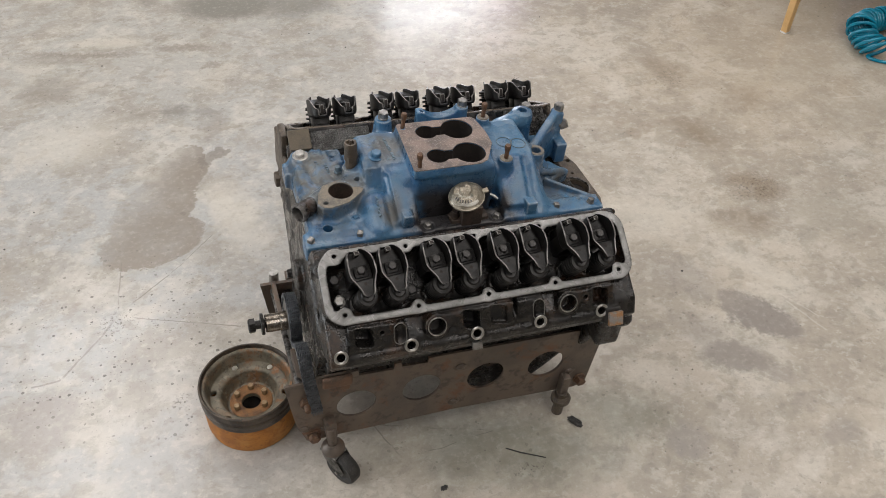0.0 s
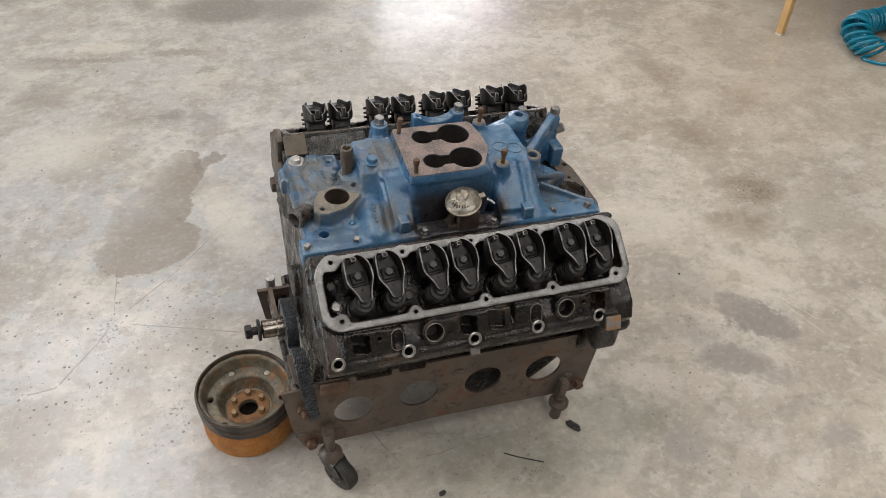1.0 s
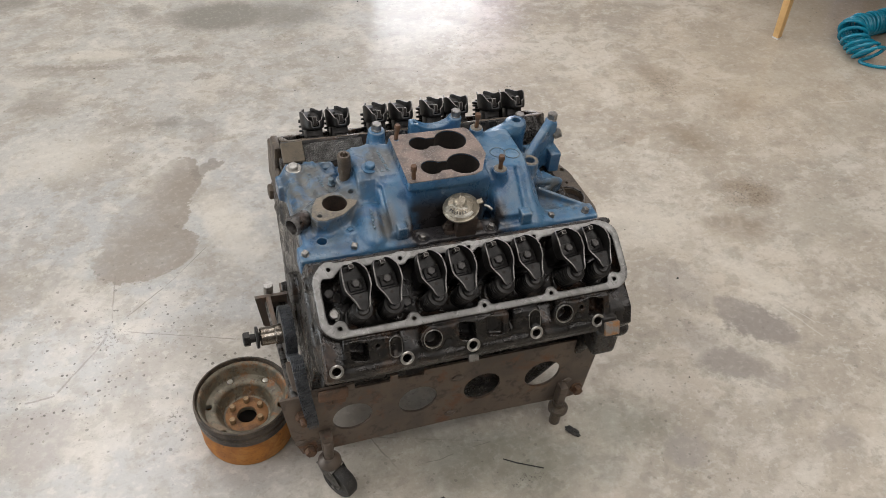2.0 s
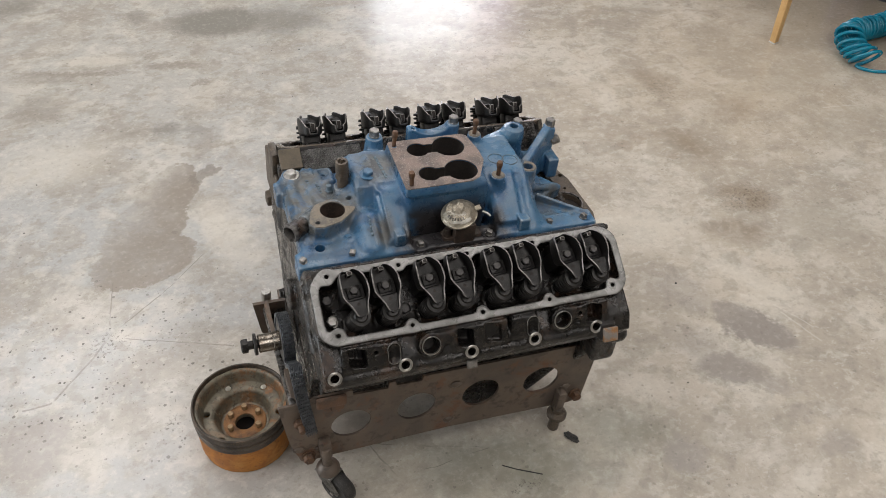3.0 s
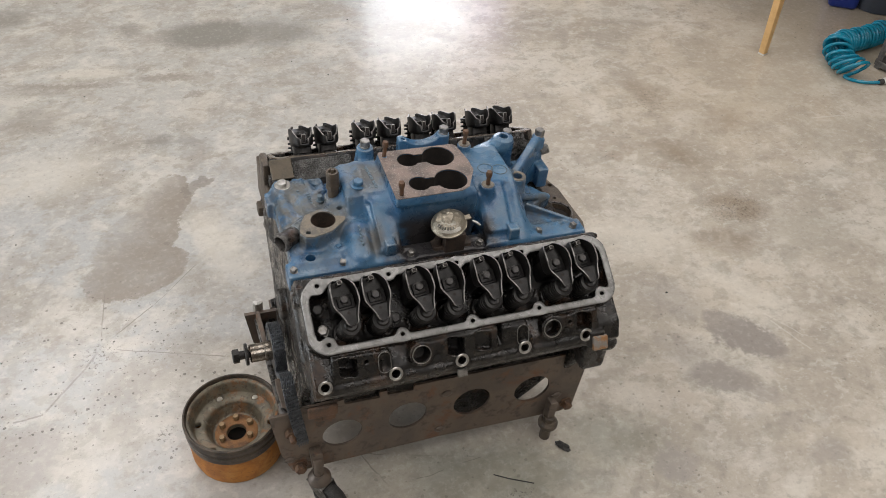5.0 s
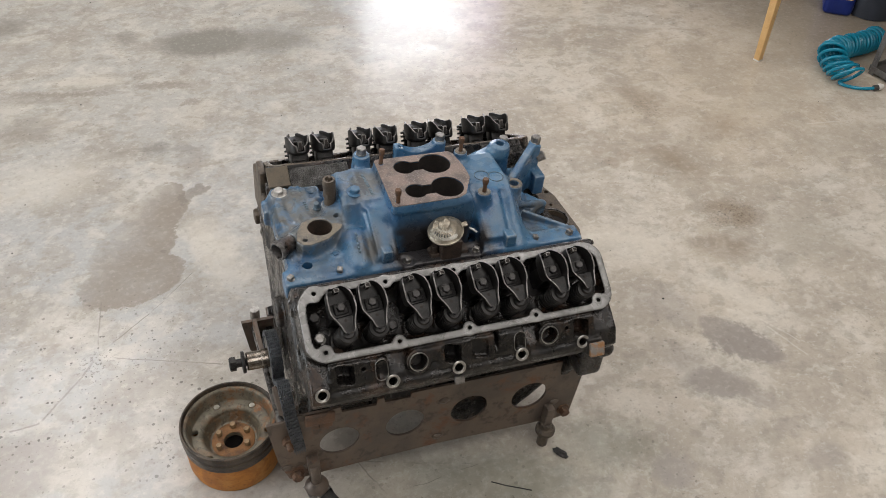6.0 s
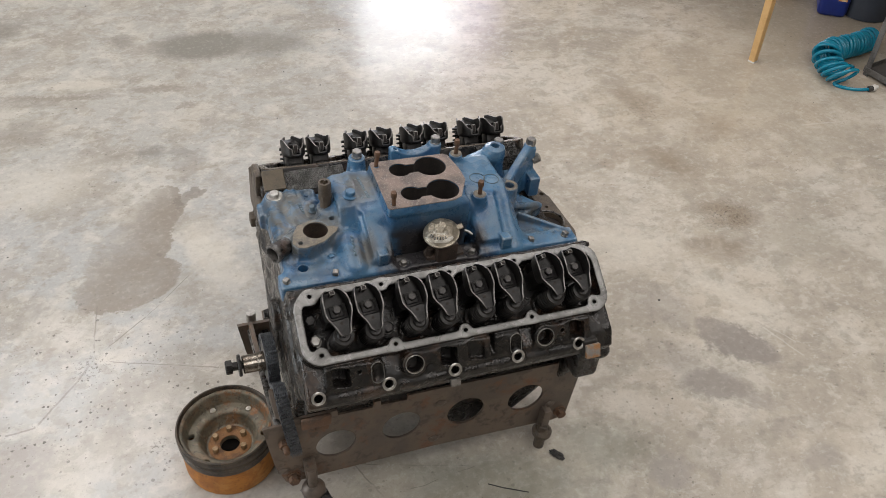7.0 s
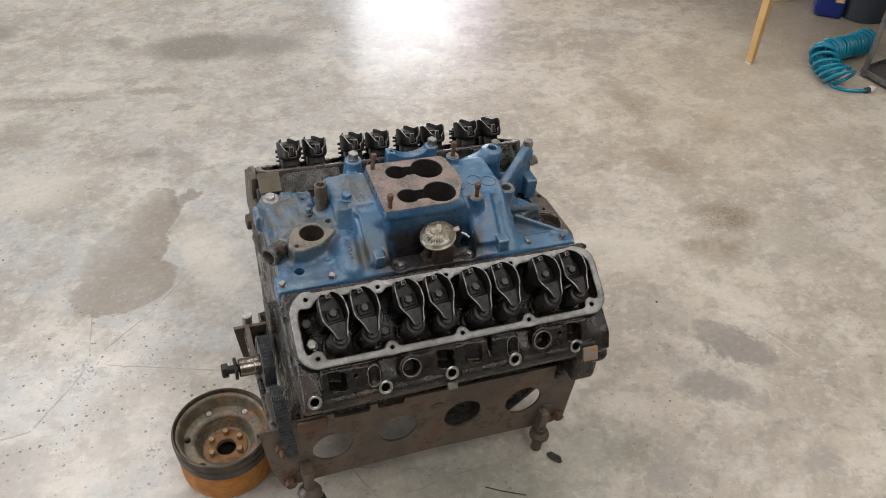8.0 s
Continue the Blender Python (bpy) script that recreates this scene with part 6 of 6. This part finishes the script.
for x, z in ((0.050, 0.226), (0.045, 0.116), (0.300, 0.140), (-0.215, 0.118), (-0.256, 0.125)):
    piece("weld", weld, M_PLATE, sides[0], Matrix.Translation((x, 0, z)) @ OUT)
for x, z in ((-0.246, 0.122), (-0.225, 0.135)):
    piece("plate_bolt", cone_me, M_STEEL_DARK, sides[1], Matrix.Translation((x, 0.352, z)) @ OUT)
bm = bmesh.new()
rod(bm, (-0.250, 0.192, 0.12), (-0.250, 0.192, 0.185), 0.0105, None, 24, 0.001)
part("post", bm, M_BRIGHT, stand, "bright steel post")


def castor(parent, m, heading):
    """A swivel castor: m is where the stem meets the floor."""
    c = empty("castor", T_INV @ m)
    c.parent = parent
    bm = bmesh.new()
    rod(bm, (0, 0, 0.078), (0, 0, 0.150), 0.0095, None, 20, 0.001)
    add_box(bm, (-0.011, -0.004, 0.120), (0.011, 0.022, 0.165), None, 0.002)
    turn(bm, [(0, 0.076), (0.020, 0.076), (0.023, 0.080), (0.023, 0.086), (0.018, 0.094), (0.011, 0.100), (0, 0.100)], 32)
    part("stem", bm, M_PLATE, c, "rust-brown swivel stem")
    h = pose(0, 0, 0, 0, 0, heading)
    bm = bmesh.new()
    for s in (-1, 1):
        vs = [bm.verts.new((x, s * 0.0165, z)) for x, z in ((-0.020, 0.078), (0.020, 0.078), (0.040, 0.046), (0.034, 0.030), (0.020, 0.030), (-0.010, 0.055))]
        bm.faces.new(vs)
    ext = bmesh.ops.solidify(bm, geom=bm.faces[:], thickness=0.0022)
    add_box(bm, (-0.021, -0.0175, 0.074), (0.021, 0.0175, 0.078), None, 0.001)
    rod(bm, (0.022, -0.020, 0.034), (0.022, 0.020, 0.034), 0.004, None, 12)
    part("fork", bm, M_BOLT, c, "scuffed steel fork", h, smooth=False)
    bm = bmesh.new()
    turn(bm, [(0.0, -0.0105), (0.020, -0.0105), (0.0215, -0.0135), (0.033, -0.0135), (0.0365, -0.009), (0.037, 0), (0.0365, 0.009), (0.033, 0.0135), (0.0215, 0.0135), (0.020, 0.0105), (0, 0.0105)], 48, pose(0.024, 0, 0.037, 90, 0, 0))
    part("wheel", bm, M_RUBBER, c, "worn black rubber wheel", h)


def foot(parent, m):
    c = empty("foot", T_INV @ m)
    c.parent = parent
    bm = bmesh.new()
    rod(bm, (0, 0, 0.0), (0, 0, 0.070), 0.0115, None, 24, 0.0015)
    turn(bm, [(0, 0.040), (0.018, 0.040), (0.021, 0.044), (0.021, 0.052), (0.016, 0.058), (0, 0.058)], 28)
    part("peg", bm, M_BAKED, c, "rusty pipe peg without its wheel")
    bm = bmesh.new()
    add_box(bm, (-0.0085, -0.006, 0.055), (0.0085, 0.018, 0.118), None, 0.002)
    part("socket", bm, M_PLATE, c)
    return c


castor(stand, pose(-0.198, -0.196, 0, 0, 0, 0), -56)
castor(stand, pose(-0.20, 0.205, 0, 0, 0, 0), 140)
foot(stand, pose(0.289, -0.194, 0, 0, TILT, 0))
foot(stand, pose(0.289, 0.205, 0, 0, TILT, 0))


# ---- brake drum ----
def drum_thing():
    d = empty("brake_drum", pose(-0.3350, -0.015, 0, 0, 0, 14), "rusty brake drum standing face up on the concrete", "brake drum")
    bm = bmesh.new()
    turn(bm, [(0.070, 0.0), (0.087, 0.0), (0.0925, 0.004), (0.0955, 0.018), (0.0960, 0.050), (0.0940, 0.074), (0.088, 0.074), (0.088, 0.060), (0.080, 0.020), (0.070, 0.008)], 96, close=True)
    part("shell", bm, M_DRUM_RUST, d, "orange rusted outer shell")
    bm = bmesh.new()
    turn(bm, [(0.0915, 0.0745), (0.0965, 0.0745), (0.0975, 0.078), (0.0972, 0.084), (0.0982, 0.087), (0.0985, 0.094), (0.0968, 0.0965), (0.0970, 0.102), (0.0988, 0.106), (0.0988, 0.115), (0.0978, 0.1185), (0.0945, 0.1195), (0.0928, 0.1175), (0.0915, 0.108)], 96, close=True)
    part("rim", bm, M_DRUM_RIM, d, "dark grooved steel rim")
    # dished inside with its ring of holes, cut on a grid
    s = Solid((-0.099, -0.099, 0.030), (0.099, 0.099, 0.125), 0.0022)
    s.join(cone((0, 0, 0.066), (0, 0, 0.112), 0.0900, 0.0925))
    s.cut(cone((0, 0, 0.0800), (0, 0, 0.13), 0.0800, 0.0895), 0.008)
    s.join(cone((0, 0, 0.036), (0, 0, 0.072), 0.054, 0.062), 0.004)
    s.cut(cone((0, 0, 0.0480), (0, 0, 0.10), 0.0480, 0.0640), 0.012)
    s.cut(cone((0, 0, 0.0), (0, 0, 0.09), 0.0195), 0.002)
    for k in range(6):
        a = radians(60 * k + 32)
        s.cut(cone((0.0735 * math.cos(a), 0.0735 * math.sin(a), 0.05), (0.0735 * math.cos(a), 0.0735 * math.sin(a), 0.10), 0.0066))
    piece("dish", s.mesh("dish"), M_DRUM_IN, d, None, "drab olive dish with rust streaks")
    bm = bmesh.new()
    turn(bm, [(0.0200, 0.0455), (0.0440, 0.0455), (0.0440, 0.0492), (0.0420, 0.0505), (0.0215, 0.0500), (0.0200, 0.0490)], 64, close=True)
    part("hub_face", bm, M_HUB, d, "rust-brown hub face")
    st = bmesh.new()
    turn(st, [(0, 0), (0.0062, 0), (0.0062, 0.011), (0.0052, 0.0125), (0, 0.0125)], 18)
    st = to_mesh(st, "stud")
    for k in range(6):
        a = radians(60 * k + 8)
        if k == 4:
            continue
        piece("stud", st, M_STUD, d, pose(0.0325 * math.cos(a), 0.0325 * math.sin(a), 0.0490))
    # dark disc added to paint the shade inside the drum
    bm = bmesh.new()
    turn(bm, [(0, 0.004), (0.069, 0.004), (0.069, 0.010), (0, 0.010)], 48)
    part("inner_shade_disc", bm, M_BORE, d, "dark disc added for the shade inside")
    # pale discs added for the bright floor seen through two holes
    for k in (0, 1):
        a = radians(60 * k + 32)
        bm = bmesh.new()
        turn(bm, [(0, 0), (0.0062, 0), (0.0058, 0.0015), (0, 0.002)], 20)
        part("hole_light_disc", bm, M_LABEL, d, "pale disc for the bright floor behind the hole", pose(0.0735 * math.cos(a), 0.0735 * math.sin(a), 0.0785))
    return d


drum_thing()


# ---- far corner ----
def table_thing():
    t = empty("wooden_table", pose(1.71, 1.065, 0, 0, 0, 18), "varnished pine table on square tapered legs", "table")
    bm = bmesh.new()
    vs = add_box(bm, (-0.0135, -0.0135, 0.0), (0.0135, 0.0135, 0.72), None, 0.002)
    for v in bm.verts:
        k = 0.85 + 0.45 * v.co.z / 0.72
        v.co.x, v.co.y = v.co.x * k, v.co.y * k
    leg = to_mesh(bm, "leg")
    for x, y in ((0, 0), (0.62, 0), (0, 0.9), (0.62, 0.9)):
        piece("leg", leg, M_WOOD, t, pose(x, y, 0))
    bm = bmesh.new()
    add_box(bm, (-0.05, -0.05, 0.72), (0.67, 0.95, 0.75), None, 0.004)
    part("tabletop", bm, M_WOOD, t)
    bm = bmesh.new()
    add_box(bm, (-0.0125, -0.0125, -0.0002), (0.0125, 0.0125, 0.0055), None, 0.001)
    part("foot_cap", bm, M_WHITE, t, "worn pale foot end")


def coil_thing():
    h = empty("air_hose", pose(-0.006, -0.020, 0), "teal coiled air hose lying on the concrete", "air hose")
    ctrl = [Vector(p) for p in ((1.905, 0.835, 0), (1.905, 0.885, 0), (1.915, 0.935, 0), (1.945, 0.985, 0), (2.00, 1.006, 0), (2.06, 1.012, 0), (2.12, 1.018, 0), (2.18, 1.034, 0))]

    def at(s):
        s = max(0, min(0.9999, s)) * (len(ctrl) - 1)
        i, f = int(s), s - int(s)
        p = [ctrl[max(0, min(len(ctrl) - 1, i + k))] for k in (-1, 0, 1, 2)]
        return 0.5 * (2 * p[1] + (p[2] - p[0]) * f + (2 * p[0] - 5 * p[1] + 4 * p[2] - p[3]) * f * f + (3 * p[1] - p[0] - 3 * p[2] + p[3]) * f ** 3)
    R, r, path = 0.044, 0.0058, []
    total = 24
    for k in range(total * 22 + 1):
        ph = k / (total * 22)
        s = 0.42 * (ph / 0.24) if ph < 0.24 else 0.42 + 0.58 * (ph - 0.24) / 0.76
        c, e = at(s), at(s + 0.01) - at(s - 0.01)
        e.normalize()
        side = Vector((e.y, -e.x, 0))
        a = 2 * math.pi * total * ph - math.pi / 2
        rr = R * (1.0 + 0.05 * math.sin(5 * ph * 7)) * (1.0 - 0.16 * min(1.0, max(0.0, (ph - 0.2) / 0.3)))
        tilt = -0.75 * (1.0 - min(1.0, max(0.0, (ph - 0.10) / 0.25))) + 0.10
        flat = math.cos(math.atan(tilt))
        path.append(c + Vector((0, 0, rr * flat + r)) + rr * (math.cos(a) * side + math.sin(a) * flat * Vector((0, 0, 1))) + e * (tilt * rr * math.sin(a)))
    bm = bmesh.new()
    tube(bm, path, r, 9)
    part("coil", bm, M_HOSE, h, "glossy teal plastic coil")
    bm = bmesh.new()
    a = path[0]
    d = (path[0] - path[1]).normalized()
    ctl = [a, a + d * 0.035, Vector((1.915, 0.800, r)), Vector((1.984, 0.786, r + 0.004))]
    tail = []
    for k in range(15):
        f = k / 14
        q = (1 - f) ** 3 * ctl[0] + 3 * f * (1 - f) ** 2 * ctl[1] + 3 * f * f * (1 - f) * ctl[2] + f ** 3 * ctl[3]
        tail.append(Vector((q.x, q.y, max(r, q.z))))
    tube(bm, tail, r, 10)
    part("tail", bm, M_HOSE, h)
    bm = bmesh.new()
    rod(bm, (1.978, 0.7865, 0.010), (1.994, 0.7850, 0.012), 0.0100, None, 24, 0.001)
    part("collar", bm, M_RUBBER, h, "black collar")
    bm = bmesh.new()
    rod(bm, (1.993, 0.7850, 0.012), (2.006, 0.7838, 0.014), 0.0112, None, 24, 0.0015)
    rod(bm, (2.005, 0.7838, 0.014), (2.014, 0.7830, 0.015), 0.0062, None, 16, 0.001)
    part("fitting", bm, M_WHITE, h, "white hose fitting")


def container_thing():
    c = empty("plastic_container", pose(2.265, 1.335, 0, 0, 0, -38), "dark blue plastic fluid container with an orange label", "container")
    bm = bmesh.new()
    add_box(bm, (-0.055, -0.085, 0), (0.055, 0.085, 0.23), None, 0.018, 3)
    turn(bm, [(0, 0.225), (0.024, 0.225), (0.022, 0.255), (0, 0.255)], 24, pose(0, -0.05, 0))
    part("bottle", bm, M_BLUECAN, c)
    bm = bmesh.new()
    tube(bm, [(0, -0.01, 0.225), (0, 0.0, 0.262), (0, 0.05, 0.262), (0, 0.07, 0.225)], 0.010, 12)
    part("handle", bm, M_BLUECAN, c)
    bm = bmesh.new()
    add_box(bm, (0.010, -0.0862, 0.07), (0.042, -0.0848, 0.19))
    part("label", bm, ORANGE, c, "orange and white label", smooth=False)


def bin_thing():
    b = empty("round_bin", pose(2.375, 1.265, 0), "dark slate plastic bin standing on the floor", "bin")
    bm = bmesh.new()
    turn(bm, [(0, 0), (0.092, 0), (0.098, 0.004), (0.125, 0.33), (0.131, 0.333), (0.131, 0.342), (0.121, 0.342), (0.095, 0.012), (0, 0.010)], 56)
    part("shell", bm, M_BIN, b)


def cart_thing():
    c = empty("steel_trolley", pose(2.036, 0.868, 0, 0, 0, -80), "scuffed grey angle-steel trolley with a dusty lower tray", "trolley")
    post = bmesh.new()
    add_box(post, (0, 0, 0), (0.021, 0.003, 0.80), None, 0.001, 1)
    add_box(post, (0, 0.0028, 0), (0.003, 0.021, 0.80), None, 0.001, 1)
    post = to_mesh(post, "post", False)
    L, W = 0.75, 0.45
    for m in (pose(0, 0, 0), pose(L, 0, 0, 0, 0, 90), pose(L, W, 0, 0, 0, 180), pose(0, W, 0, 0, 0, -90)):
        piece("post", post, M_FRAME, c, m)
    for z in (0.012, 0.60):
        for lo, hi in (((0.004, -0.004, z), (L, 0.0, z + 0.022)), ((0.004, W, z), (L, W + 0.004, z + 0.022)), ((-0.004, 0.0, z), (0, W, z + 0.022)), ((L, 0.0, z), (L + 0.004, W, z + 0.022))):
            bm = bmesh.new()
            add_box(bm, lo, hi, None, 0.001, 1)
            part("rail", bm, M_FRAME, c, "", smooth=False)
        bm = bmesh.new()
        add_box(bm, (0.005, 0.005, z + 0.006), (L - 0.005, W - 0.005, z + 0.009))
        part("tray", bm, M_SHELF, c, "dusty steel tray", smooth=False)


ORANGE = two_tone("orange_label", (0.65, 0.26, 0.03), (0.7, 0.5, 0.3), (0.75, 0.7, 0.62), 30, (0.45, 0.55))
table_thing()
coil_thing()
container_thing()
bin_thing()
cart_thing()


# ---- litter on the floor ----
def lump(name, m, size, seed, material, label, category):
    bm = bmesh.new()
    bmesh.ops.create_icosphere(bm, subdivisions=3, radius=1)
    for v in bm.verts:
        k = 1 + 0.75 * (noise.noise(v.co * 2.4 + Vector((seed, 0, 0))))
        v.co = Vector((v.co.x * size[0] * k, v.co.y * size[1] * k, max(0.0, v.co.z * k + 0.55) * size[2]))
    return tagged(part(name, bm, material, None, label, m), category=category)


lump("oily_chip", pose(0.316, -0.233, 0, 0, 0, -58), (0.015, 0.008, 0.006), 3, M_RUBBER, "black oily scrap of metal on the concrete", "scrap")
lump("oily_chip", pose(0.0, -0.30, 0, 0, 0, 20), (0.007, 0.005, 0.003), 5, M_RUBBER, "small dark crumb of dirt on the concrete", "scrap")
bm = bmesh.new()
tube(bm, [(0.150, -0.250, 0.002), (0.175, -0.268, 0.0025), (0.198, -0.281, 0.002), (0.222, -0.295, 0.002)], 0.0012, 8)
tagged(part("twig", bm, M_RUBBER, None, "thin dark twig lying on the concrete"), category="twig")
bm = bmesh.new()
add_box(bm, (-0.045, -0.020, 0), (0.045, 0.020, 0.035), None, 0.003)
tagged(part("timber_offcut", bm, M_TIMBER, None, "pale tan timber offcut lying on the concrete", pose(2.150, 1.462, 0, 0, 0, -20)), category="wood block")
rnd = random.Random(11)
bm = bmesh.new()
for k in range(170):
    x, y = rnd.uniform(-1.2, 2.0), rnd.uniform(-0.6, 2.6)
    if -0.30 < x < 0.36 and -0.24 < y < 0.30 or math.hypot(x + 0.335, y + 0.017) < 0.11:
        continue
    q = rnd.uniform(0.0006, 0.0012) + 0.0022 * rnd.random() ** 4
    vs = bmesh.ops.create_icosphere(bm, subdivisions=1, radius=1)["verts"]
    for v in vs:
        v.co = Vector((x + v.co.x * q * rnd.uniform(0.7, 1.4), y + v.co.y * q, max(0, v.co.z * q * 0.6 + q * 0.3)))
tagged(part("grit", bm, M_RUBBER, None, "scattered dark grit on the concrete"), category="grit", kind="stuff")
